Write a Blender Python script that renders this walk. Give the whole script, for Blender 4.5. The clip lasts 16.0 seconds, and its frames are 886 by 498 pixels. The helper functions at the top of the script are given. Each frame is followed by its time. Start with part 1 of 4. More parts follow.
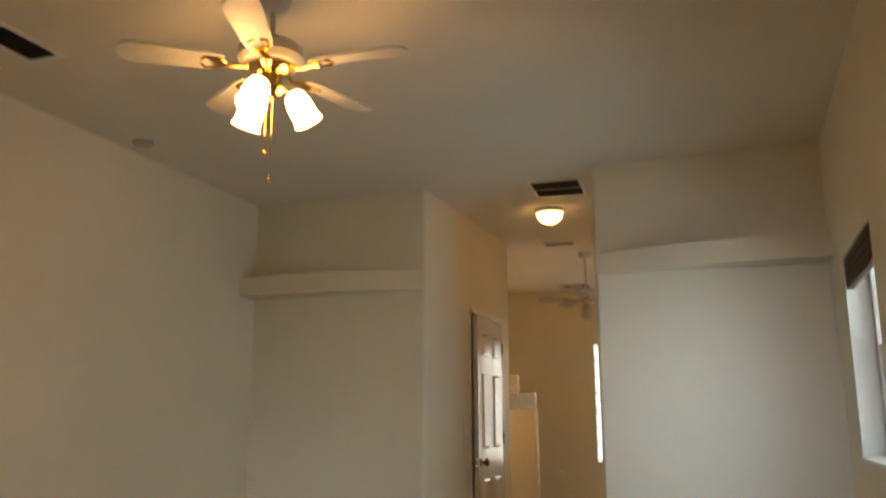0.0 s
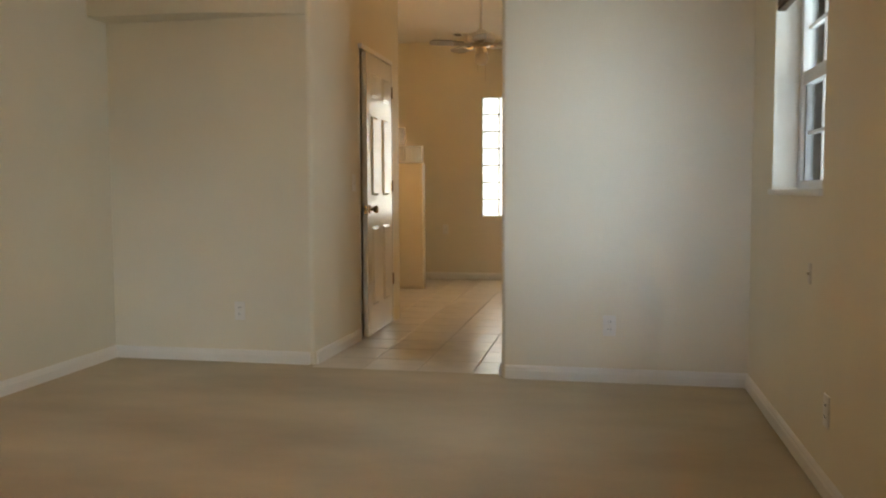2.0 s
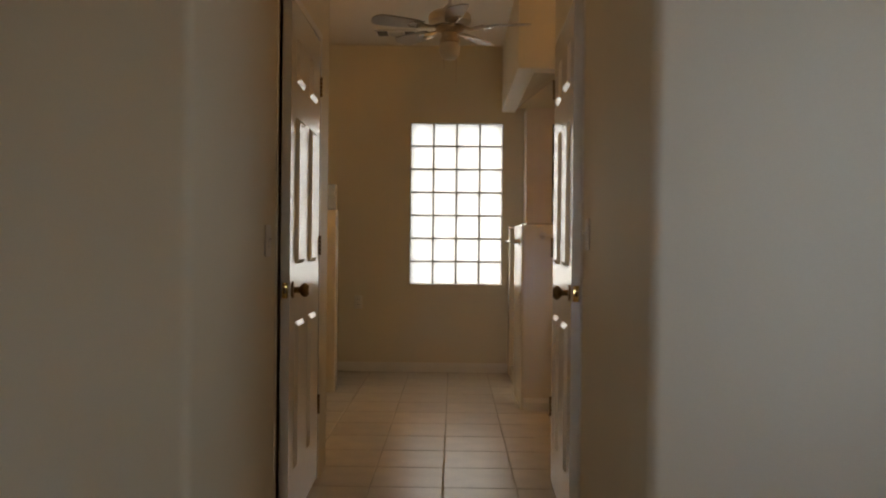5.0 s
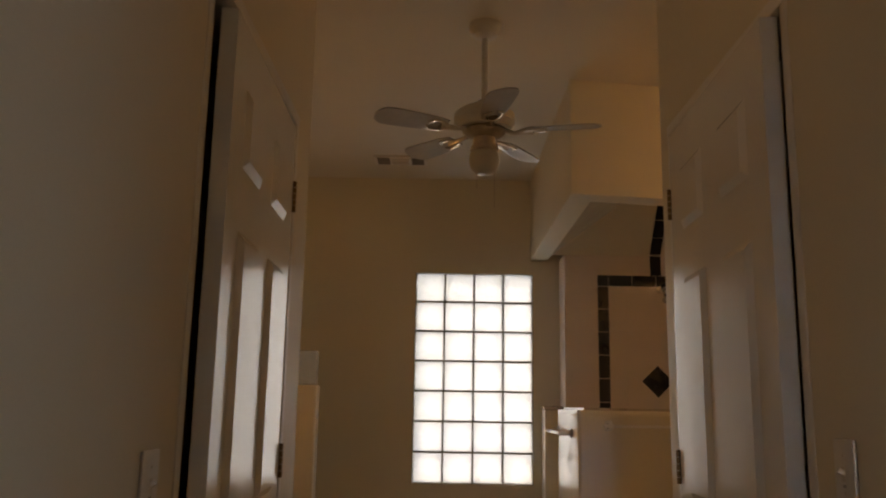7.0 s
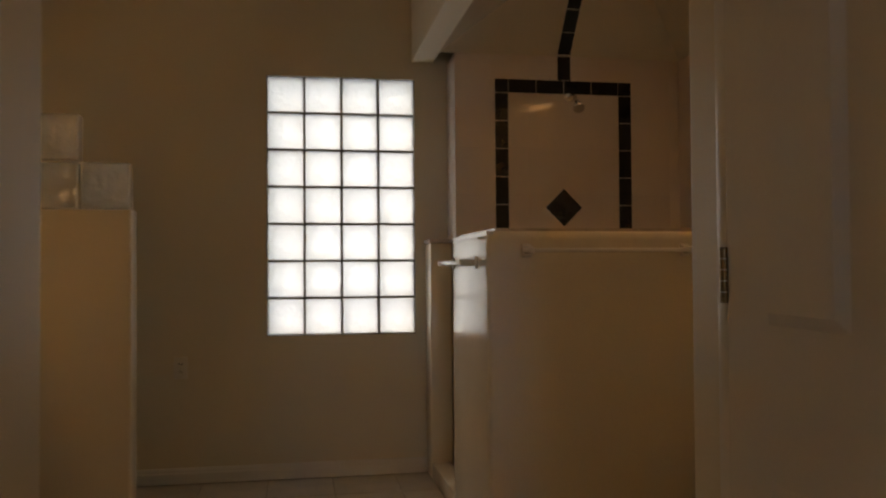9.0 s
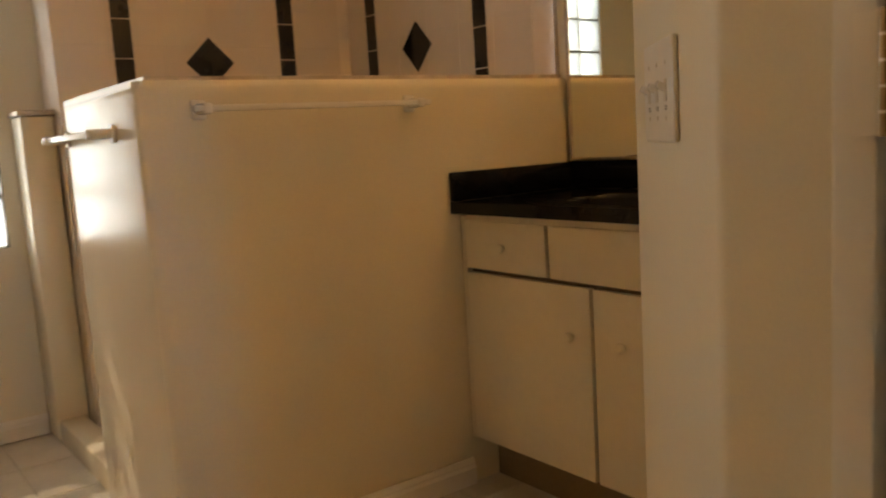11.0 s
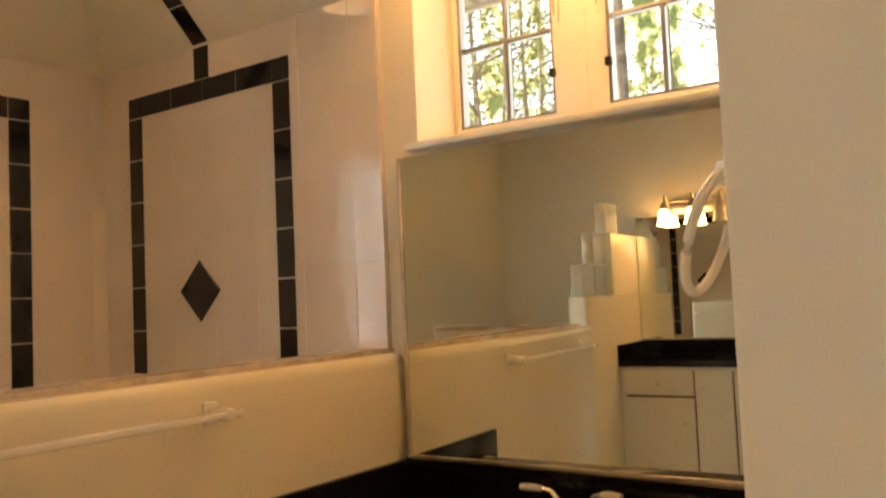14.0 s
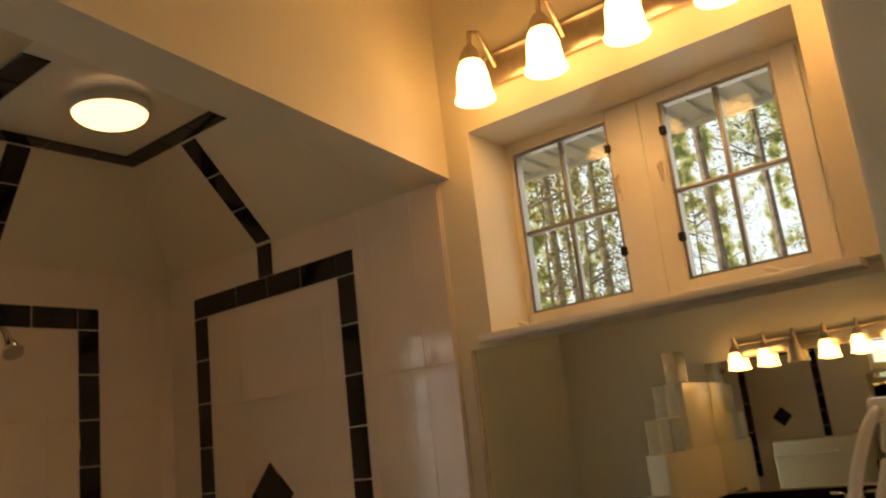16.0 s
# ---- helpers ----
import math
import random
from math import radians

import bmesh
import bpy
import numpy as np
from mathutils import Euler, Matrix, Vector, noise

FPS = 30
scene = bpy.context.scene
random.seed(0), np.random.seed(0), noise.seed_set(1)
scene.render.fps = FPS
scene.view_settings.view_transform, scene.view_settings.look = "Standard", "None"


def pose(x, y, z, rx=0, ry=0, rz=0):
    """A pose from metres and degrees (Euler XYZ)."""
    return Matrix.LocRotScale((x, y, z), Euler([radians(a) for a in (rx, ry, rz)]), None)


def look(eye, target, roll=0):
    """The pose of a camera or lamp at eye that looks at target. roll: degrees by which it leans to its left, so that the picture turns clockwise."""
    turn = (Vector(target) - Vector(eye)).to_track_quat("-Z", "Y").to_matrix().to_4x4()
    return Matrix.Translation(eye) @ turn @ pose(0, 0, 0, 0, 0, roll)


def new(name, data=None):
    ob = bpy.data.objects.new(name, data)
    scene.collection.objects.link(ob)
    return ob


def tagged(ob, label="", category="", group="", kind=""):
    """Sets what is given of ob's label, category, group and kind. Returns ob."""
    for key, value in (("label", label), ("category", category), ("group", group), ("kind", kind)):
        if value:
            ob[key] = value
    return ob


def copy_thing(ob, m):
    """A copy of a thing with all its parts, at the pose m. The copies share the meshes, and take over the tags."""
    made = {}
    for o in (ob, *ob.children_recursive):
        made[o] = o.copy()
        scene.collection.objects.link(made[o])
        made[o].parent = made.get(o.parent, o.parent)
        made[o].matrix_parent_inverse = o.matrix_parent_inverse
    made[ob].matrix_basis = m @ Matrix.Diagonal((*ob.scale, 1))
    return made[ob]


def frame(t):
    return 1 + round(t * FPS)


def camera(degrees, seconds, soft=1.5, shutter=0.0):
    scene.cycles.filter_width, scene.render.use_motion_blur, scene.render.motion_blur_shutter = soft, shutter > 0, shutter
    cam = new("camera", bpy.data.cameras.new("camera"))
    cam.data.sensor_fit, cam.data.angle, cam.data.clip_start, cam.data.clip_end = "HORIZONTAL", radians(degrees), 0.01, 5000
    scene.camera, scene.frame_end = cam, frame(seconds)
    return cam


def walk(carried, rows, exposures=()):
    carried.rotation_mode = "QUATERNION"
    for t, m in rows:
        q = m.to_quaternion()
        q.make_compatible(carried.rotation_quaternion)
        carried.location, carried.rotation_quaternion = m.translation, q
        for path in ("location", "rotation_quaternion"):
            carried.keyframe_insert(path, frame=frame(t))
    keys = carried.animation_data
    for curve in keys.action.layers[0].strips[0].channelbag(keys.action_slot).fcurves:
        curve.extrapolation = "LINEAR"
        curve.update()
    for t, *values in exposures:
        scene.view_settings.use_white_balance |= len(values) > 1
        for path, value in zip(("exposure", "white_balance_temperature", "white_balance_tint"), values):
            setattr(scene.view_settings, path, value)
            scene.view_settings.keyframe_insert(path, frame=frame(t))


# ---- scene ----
cam = camera(56.4, 16.0, soft=2.0, shutter=0.4)
PATH = [
    (0, (1.253, -2.187, 1.246), (0.601, -0.34, 1.652), -0.2),
    (0.5, (1.218, -2.132, 1.204), (0.622, -0.231, 1.375), 0.6),
    (1, (1.181, -2.123, 1.134), (0.644, -0.198, 1.054), 2.0),
    (1.5, (1.131, -2.032, 1.088), (0.699, -0.087, 0.918), 1.2),
    (2, (1.023, -1.746, 1.068), (0.642, 0.212, 0.926), -0.2),
    (2.5, (0.87, -1.371, 1.078), (0.476, 0.585, 0.949), 1.1),
    (3, (0.643, -0.975, 1.097), (0.426, 1.011, 1.005), -0.6),
    (5.5, (-0.097, 1.317, 1.126), (-0.097, 3.317, 1.129), 0.0),
    (6, (-0.135, 1.763, 1.145), (-0.113, 3.763, 1.192), -1.0),
    (6.5, (-0.139, 2.146, 1.195), (-0.23, 4.133, 1.398), 0.6),
    (7, (-0.21, 2.399, 1.253), (-0.213, 4.363, 1.628), 1.0),
    (7.5, (-0.283, 2.627, 1.257), (-0.123, 4.597, 1.562), -0.1),
    (8, (-0.263, 2.928, 1.189), (-0.053, 4.907, 1.387), -0.8),
    (10.3, (-0.161, 4.16, 1.092), (0.654, 5.982, 0.969), -1.4),
    (10.5, (-0.144, 4.258, 1.078), (0.777, 6.026, 0.923), -2.1),
    (10.7, (-0.161, 4.339, 1.052), (0.881, 6.036, 0.874), -2.9),
    (11, (-0.166, 4.457, 1.075), (1.02, 6.045, 0.809), -3.5),
    (11.5, (-0.111, 4.68, 1.111), (1.273, 6.111, 0.921), -3.5),
    (12, (-0.059, 4.833, 1.192), (1.443, 6.131, 0.955), -4.0),
    (12.5, (-0.015, 4.908, 1.253), (1.571, 6.114, 1.086), -4.2),
    (13, (0.011, 4.948, 1.29), (1.637, 6.106, 1.164), -3.8),
    (13.5, (0.075, 4.984, 1.349), (1.685, 6.17, 1.346), -2.6),
    (14, (0.097, 5.03, 1.391), (1.728, 6.182, 1.508), -2.5),
    (14.5, (0.081, 5.056, 1.441), (1.739, 6.148, 1.681), -3.6),
    (15, (0.082, 5.085, 1.503), (1.72, 6.182, 1.842), -3.8),
    (15.5, (0.085, 5.097, 1.519), (1.694, 6.22, 1.907), -4.9),
    (16, (0.1, 5.109, 1.535), (1.639, 6.3, 1.997), -6.5),
]
walk(cam, [(t, look(eye, target, roll)) for t, eye, target, roll in PATH],
     exposures=[(0, 0.55, 8400, 16), (1.5, 0.8, 8350, 15), (2.5, 0.6, 8200, 16), (3.2, 0.27, 8050, 19), (5.5, -0.48, 8300, 22), (6, -0.5, 8350, 24), (6.5, -0.8, 8500, 26), (7, -0.78, 8500, 26), (8.2, -1.0, 8100, 23),
                (10.3, -0.5, 7900, 20), (11, 0.6, 8050, 17), (12, 1.26, 7700, 12), (13, 1.5, 7400, 11), (13.5, 1.48, 7300, 11), (14, 1.2, 7400, 14), (14.5, 0.95, 7450, 14), (15, 0.4, 7500, 13), (16, -0.12, 7900, 15)])

# ---- world and light ----
world = bpy.data.worlds.new("sky")
scene.world = world
world.use_nodes = True
wn = world.node_tree
sky = wn.nodes.new("ShaderNodeTexSky")
sky.sky_type = "NISHITA"
sky.sun_disc = False
sky.sun_elevation = radians(42)
sky.sun_rotation = radians(329)
sky.dust_density = 6.0
wn.links.new(sky.outputs[0], wn.nodes["Background"].inputs[0])
wn.nodes["Background"].inputs[1].default_value = 0.15


def lamp(name, kind, energy, colour, m, size=0.0, size_y=0.0, angle=0.0):
    data = bpy.data.lights.new(name, kind)
    data.energy, data.color = energy, colour
    if kind == "AREA":
        data.shape, data.size, data.size_y = "RECTANGLE", size, size_y
    elif kind == "SUN":
        data.angle = angle
    else:
        data.shadow_soft_size = size
    ob = new(name, data)
    ob.matrix_world = m
    return ob


WARM = (1.0, 0.66, 0.34)
DAY = (0.80, 0.90, 1.0)
lamp("sun", "SUN", 5.0, (1.0, 0.94, 0.85), look((0, 0, 20), (3.0, -5.0, 14.0)), angle=radians(0.5))
# sky light in the window openings
lamp("daylight_back_window_east", "AREA", 1.6, (0.42, 0.65, 1.0), look((-0.40, -3.97, 1.25), (1.08, 2.9, 1.1)), 0.62, 1.4).data.spread = radians(21)
lamp("daylight_back_window_west", "AREA", 1.25, (0.50, 0.72, 1.0), look((-1.10, -3.97, 1.25), (-1.6, 2.9, 0.35)), 0.62, 1.4).data.spread = radians(28)
lamp("daylight_side_window", "AREA", 50, (0.54, 0.76, 1.0), pose(2.30, 1.80, 1.62, 90, 0, 90), 1.5, 1.5)
lamp("daylight_glass_block", "AREA", 14.5, (0.70, 0.86, 1.0), pose(0, 8.22, 1.45, 90, 0, 180), 0.9, 1.5).data.spread = radians(125)
lamp("daylight_vanity_window", "AREA", 1.5, (0.95, 0.98, 1.0), pose(2.14, 5.95, 2.1, 90, 0, 90), 0.74, 0.45)
SHADE_GLOW = 8.6
DOME_GLOW = 5.0


# ---- materials ----
def material(name, colour, rough=0.5, metal=0.0, vary=0.06, scale=3.0, grain=60.0, bump=0.0, spec=0.5, coat=0.0, tint=None, gloss_vary=0.0):
    """A surface with soft stains at one scale, fine grain at another, and a slight relief."""
    m = bpy.data.materials.new(name)
    m.use_nodes = True
    t = m.node_tree
    p = t.nodes["Principled BSDF"]
    p.inputs["Roughness"].default_value, p.inputs["Metallic"].default_value = rough, metal
    p.inputs["Specular IOR Level"].default_value, p.inputs["Coat Weight"].default_value = spec, coat
    co = t.nodes.new("ShaderNodeTexCoord")
    big, fine = t.nodes.new("ShaderNodeTexNoise"), t.nodes.new("ShaderNodeTexNoise")
    big.inputs["Scale"].default_value, fine.inputs["Scale"].default_value = scale, grain
    big.inputs["Detail"].default_value = 4
    for n in (big, fine):
        t.links.new(co.outputs["Object"], n.inputs["Vector"])
    add = t.nodes.new("ShaderNodeMath")
    add.operation = "MULTIPLY_ADD"
    t.links.new(fine.outputs[0], add.inputs[0])
    add.inputs[1].default_value = 0.35
    t.links.new(big.outputs[0], add.inputs[2])
    ramp = t.nodes.new("ShaderNodeValToRGB")
    low = tint or tuple(c * (1 - 2.2 * vary) for c in colour)
    ramp.color_ramp.elements[0].position, ramp.color_ramp.elements[0].color = 0.42, (*low, 1)
    ramp.color_ramp.elements[1].position, ramp.color_ramp.elements[1].color = 0.88, (*[min(1, c * (1 + vary)) for c in colour], 1)
    t.links.new(add.outputs[0], ramp.inputs[0])
    t.links.new(ramp.outputs[0], p.inputs["Base Color"])
    if gloss_vary:
        mr = t.nodes.new("ShaderNodeMapRange")
        mr.inputs["To Min"].default_value, mr.inputs["To Max"].default_value = rough - gloss_vary, rough + gloss_vary
        t.links.new(big.outputs[0], mr.inputs["Value"])
        t.links.new(mr.outputs[0], p.inputs["Roughness"])
    if bump:
        b = t.nodes.new("ShaderNodeBump")
        b.inputs["Strength"].default_value, b.inputs["Distance"].default_value = bump, 0.002
        t.links.new(fine.outputs[0], b.inputs["Height"])
        t.links.new(b.outputs[0], p.inputs["Normal"])
    return m


def glowing(name, colour, strength):
    m = bpy.data.materials.new(name)
    m.use_nodes = True
    p = m.node_tree.nodes["Principled BSDF"]
    p.inputs["Base Color"].default_value = (0.9, 0.86, 0.78, 1)
    p.inputs["Roughness"].default_value = 0.25
    p.inputs["Emission Color"].default_value = (*colour, 1)
    p.inputs["Emission Strength"].default_value = strength
    return m


def clear_glass(name, tint=(1, 1, 1)):
    m = bpy.data.materials.new(name)
    m.use_nodes = True
    t = m.node_tree
    t.nodes.remove(t.nodes["Principled BSDF"])
    mix, tr, gl = t.nodes.new("ShaderNodeMixShader"), t.nodes.new("ShaderNodeBsdfTransparent"), t.nodes.new("ShaderNodeBsdfGlossy")
    fr = t.nodes.new("ShaderNodeFresnel")
    fr.inputs[0].default_value = 1.42
    tr.inputs[0].default_value = (*tint, 1)
    gl.inputs["Roughness"].default_value = 0.01
    t.links.new(fr.outputs[0], mix.inputs[0])
    t.links.new(tr.outputs[0], mix.inputs[1])
    t.links.new(gl.outputs[0], mix.inputs[2])
    t.links.new(mix.outputs[0], t.nodes["Material Output"].inputs[0])
    return m


def block_glass(name, body, clear):
    """Pressed glass block: lets light through diffused, with a wavy glossy face."""
    m = bpy.data.materials.new(name)
    m.use_nodes = True
    t = m.node_tree
    t.nodes.remove(t.nodes["Principled BSDF"])
    mix, mix2 = t.nodes.new("ShaderNodeMixShader"), t.nodes.new("ShaderNodeMixShader")
    tl, gl, rf = t.nodes.new("ShaderNodeBsdfTranslucent"), t.nodes.new("ShaderNodeBsdfGlossy"), t.nodes.new("ShaderNodeBsdfTransparent")
    wave = t.nodes.new("ShaderNodeTexNoise")
    wave.inputs["Scale"].default_value = 22
    co, b = t.nodes.new("ShaderNodeTexCoord"), t.nodes.new("ShaderNodeBump")
    t.links.new(co.outputs["Object"], wave.inputs["Vector"])
    b.inputs["Strength"].default_value, b.inputs["Distance"].default_value = 0.6, 0.02
    t.links.new(wave.outputs[0], b.inputs["Height"])
    tl.inputs[0].default_value = (*body, 1)
    rf.inputs[0].default_value = (0.95, 0.95, 0.90, 1)
    gl.inputs["Roughness"].default_value = 0.06
    t.links.new(b.outputs[0], gl.inputs["Normal"])
    t.links.new(b.outputs[0], tl.inputs["Normal"])
    mix2.inputs[0].default_value = clear
    t.links.new(tl.outputs[0], mix2.inputs[1])
    t.links.new(rf.outputs[0], mix2.inputs[2])
    mix.inputs[0].default_value = 0.12
    t.links.new(mix2.outputs[0], mix.inputs[1])
    t.links.new(gl.outputs[0], mix.inputs[2])
    t.links.new(mix.outputs[0], t.nodes["Material Output"].inputs[0])
    return m


def varied(m, amount):
    """Lets each piece differ a little in tone."""
    t = m.node_tree
    p = t.nodes["Principled BSDF"]
    src = p.inputs["Base Color"].links[0].from_socket
    info, hsv, mr = t.nodes.new("ShaderNodeObjectInfo"), t.nodes.new("ShaderNodeHueSaturation"), t.nodes.new("ShaderNodeMapRange")
    mr.inputs["To Min"].default_value, mr.inputs["To Max"].default_value = 1 - amount, 1 + amount
    t.links.new(info.outputs["Random"], mr.inputs["Value"])
    t.links.new(mr.outputs[0], hsv.inputs["Value"])
    t.links.new(src, hsv.inputs["Color"])
    t.links.new(hsv.outputs[0], p.inputs["Base Color"])
    return m


M_WALL = material("wall_paint", (0.80, 0.735, 0.59), 0.5, vary=0.03, scale=1.2, grain=260, bump=0.12, spec=0.35)
M_CEIL = material("ceiling_paint", (0.78, 0.73, 0.63), 0.85, vary=0.02, scale=1.5, grain=180, bump=0.3, spec=0.2)
M_TRIM = material("trim_paint", (0.84, 0.81, 0.75), 0.32, vary=0.02, grain=90, bump=0.03)
M_DOOR = material("door_paint", (0.86, 0.83, 0.77), 0.2, vary=0.02, grain=120, bump=0.04, spec=0.42)
M_PONY = material("partition_enamel", (0.84, 0.77, 0.625), 0.22, vary=0.03, scale=2, grain=150, bump=0.04, gloss_vary=0.06)
M_CAP = material("cap_stone", (0.62, 0.52, 0.42), 0.25, vary=0.18, scale=14, grain=80)
M_CARPET = material("carpet", (0.58, 0.50, 0.38), 0.97, vary=0.12, scale=1.0, grain=420, bump=0.9, spec=0.08)
_t = M_CARPET.node_tree
_map = _t.nodes.new("ShaderNodeMapping")
_map.inputs["Rotation"].default_value[2] = radians(62)
_map.inputs["Scale"].default_value = (0.8, 1.7, 1.0)
_big = next(n for n in _t.nodes if n.type == "TEX_NOISE" and n.inputs["Scale"].default_value < 5)
_t.links.new(_big.inputs["Vector"].links[0].from_socket, _map.inputs["Vector"])
_t.links.new(_map.outputs[0], _big.inputs["Vector"])
M_TILE = varied(material("floor_tile", (0.66, 0.60, 0.51), 0.3, vary=0.07, scale=7, grain=60, bump=0.03, gloss_vary=0.08), 0.04)
M_GROUT = material("floor_grout", (0.58, 0.525, 0.44), 0.9, vary=0.15, grain=200, bump=0.3)
M_SHTILE = material("shower_tile", (0.80, 0.70, 0.62), 0.055, vary=0.02, scale=2, grain=9, bump=0.04, spec=0.42)
M_BLACKTILE = varied(material("black_tile", (0.012, 0.011, 0.014), 0.07, vary=0.2, scale=8, grain=30, bump=0.04), 0.2)
M_SHGROUT = material("tile_grout", (0.78, 0.69, 0.61), 0.8, vary=0.1, grain=200)
M_COUNTER = material("black_cultured_marble", (0.009, 0.009, 0.012), 0.12, vary=0.3, scale=5, grain=160, spec=0.28)
M_CAB = material("cabinet_laminate", (0.82, 0.77, 0.66), 0.35, vary=0.03, scale=2, grain=40, bump=0.02)
# dark brown holding the shade of cabinet gaps and toe kick
M_CABSHADE = material("cabinet_painted_shade", (0.22, 0.17, 0.11), 0.7, vary=0.1)
M_CHROME = material("chrome", (0.78, 0.77, 0.75), 0.06, 1.0, vary=0.02)
M_BRASS = material("polished_brass", (0.80, 0.56, 0.22), 0.14, 1.0, vary=0.1, scale=20)
M_ANTIQUE = material("antique_brass", (0.26, 0.17, 0.08), 0.3, 1.0, vary=0.2, scale=25)
M_NICKEL = material("brushed_nickel", (0.60, 0.52, 0.42), 0.28, 1.0, vary=0.06, scale=30)
M_ACRYLIC = material("clear_acrylic", (0.62, 0.60, 0.58), 0.1, vary=0.05, spec=0.9)
M_CERAMIC = material("white_ceramic", (0.86, 0.83, 0.78), 0.12, vary=0.02, scale=5)
M_PLASTIC = material("white_plastic", (0.82, 0.79, 0.73), 0.35, vary=0.02, scale=8)
M_IVORY = material("ivory_plastic", (0.70, 0.65, 0.56), 0.35, vary=0.03, scale=8)
M_AGED = material("aged_ivory_plastic", (0.50, 0.44, 0.34), 0.45, vary=0.05, scale=8)
M_GREYINK = material("grey_marks", (0.32, 0.29, 0.26), 0.6, vary=0.05)
M_DARKSLOT = material("dark_gap", (0.02, 0.018, 0.015), 0.8, vary=0.1)
M_VENT = material("vent_metal", (0.17, 0.15, 0.12), 0.6, vary=0.15, scale=10)
M_FANWHITE = material("fan_white", (0.72, 0.70, 0.66), 0.4, vary=0.03, scale=6)
M_BLADE = material("fan_blade_whitewash", (0.46, 0.43, 0.38), 0.5, vary=0.08, scale=6, grain=50)
M_SHADEWOVEN = material("woven_shade", (0.11, 0.06, 0.035), 0.85, vary=0.3, scale=30, grain=160, bump=0.6)
M_ALU = material("window_aluminium", (0.34, 0.34, 0.34), 0.4, 0.7, vary=0.06, scale=10)
M_VINYL = material("window_vinyl", (0.78, 0.78, 0.77), 0.35, vary=0.03, scale=8)
M_MORTAR = material("block_mortar", (0.13, 0.12, 0.105), 0.85, vary=0.1, grain=160, bump=0.3)
M_SOFFIT = material("eave_panel", (0.74, 0.74, 0.74), 0.5, vary=0.05, scale=2)
M_BARK = material("pine_bark", (0.36, 0.30, 0.25), 0.95, vary=0.3, scale=6, grain=30, bump=1.0)
M_NEEDLE = material("pine_needles", (0.12, 0.17, 0.05), 0.7, vary=0.4, scale=1.5, tint=(0.05, 0.08, 0.02))
M_OAK = material("oak_leaves", (0.24, 0.24, 0.06), 0.7, vary=0.4, scale=1.2, tint=(0.17, 0.11, 0.03))
M_GROUND = material("forest_floor", (0.30, 0.26, 0.17), 0.95, vary=0.3, scale=0.6, grain=12, bump=0.6)
M_STUCCO = material("outer_stucco", (0.62, 0.58, 0.50), 0.9, vary=0.06, grain=80, bump=0.5)
M_GLASS = clear_glass("window_glass", (0.94, 0.97, 0.96))
M_BLOCK = block_glass("glass_block_bright", (0.90, 0.95, 1.0), 0.48)
M_BLOCKCLEAR = block_glass("glass_block_clear", (0.86, 0.83, 0.74), 0.5)
M_SHADELIT = glowing("lit_frosted_glass", (1.0, 0.56, 0.20), SHADE_GLOW)
M_FANLIT = glowing("lit_fan_glass", (1.0, 0.60, 0.25), 13.0)
M_DOMELIT = glowing("lit_dome_glass", (1.0, 0.60, 0.26), DOME_GLOW)
M_SHOWERLIT = glowing("lit_shower_lens", (1.0, 0.62, 0.30), 3.4)
M_SHADEOFF = material("frosted_glass_unlit", (0.60, 0.55, 0.46), 0.3, vary=0.03)
M_MIRROR = bpy.data.materials.new("mirror_silver")
M_MIRROR.use_nodes = True
_p = M_MIRROR.node_tree.nodes["Principled BSDF"]
_p.inputs["Metallic"].default_value, _p.inputs["Roughness"].default_value = 1.0, 0.012
_p.inputs["Base Color"].default_value = (0.80, 0.82, 0.76, 1)


# ---- mesh helpers ----
def put(name, bm, mat, smooth=False):
    me = bpy.data.meshes.new(name)
    bmesh.ops.recalc_face_normals(bm, faces=bm.faces)
    bm.to_mesh(me)
    bm.free()
    me.materials.append(mat)
    if smooth:
        me.shade_smooth()
        me.set_sharp_from_angle(angle=radians(38))
    return new(name, me)


def part(name, bm, mat, parent, label="", smooth=True):
    """One mesh under a thing or a part, in the thing's own measures."""
    ob = put(name, bm, mat, smooth)
    ob.parent = parent
    if label:
        ob["label"] = label
    return ob


def thing(name, m, label, category, group=""):
    ob = new(name)
    ob.empty_display_size = 0.1
    ob.matrix_world = m
    return tagged(ob, label, category, group)


def structure(name, bm, mat, label="", smooth=False):
    ob = put(name, bm, mat, smooth)
    return tagged(ob, label, "", "", "structure")


def box(x0, x1, y0, y1, z0, z1, bevel=0.0, seg=2, bm=None):
    fresh = bmesh.new()
    bmesh.ops.create_cube(fresh, size=1)
    bmesh.ops.transform(fresh, matrix=Matrix.LocRotScale(((x0 + x1) / 2, (y0 + y1) / 2, (z0 + z1) / 2), None, (x1 - x0, y1 - y0, z1 - z0)), verts=fresh.verts)
    if bevel:
        bmesh.ops.bevel(fresh, geom=fresh.edges[:], offset=bevel, segments=seg, affect="EDGES", profile=0.5)
    return joined(bm, fresh)


def joined(bm, fresh):
    if bm is None:
        return fresh
    me = bpy.data.meshes.new("tmp")
    fresh.to_mesh(me)
    fresh.free()
    bm.from_mesh(me)
    bpy.data.meshes.remove(me)
    return bm


def prism(points, z0, z1, bm=None):
    """An upright body over a plan outline."""
    fresh = bmesh.new()
    low = [fresh.verts.new((x, y, z0)) for x, y in points]
    high = [fresh.verts.new((x, y, z1)) for x, y in points]
    n = len(points)
    fresh.faces.new(low[::-1])
    fresh.faces.new(high)
    for i in range(n):
        fresh.faces.new((low[i], low[(i + 1) % n], high[(i + 1) % n], high[i]))
    return joined(bm, fresh)


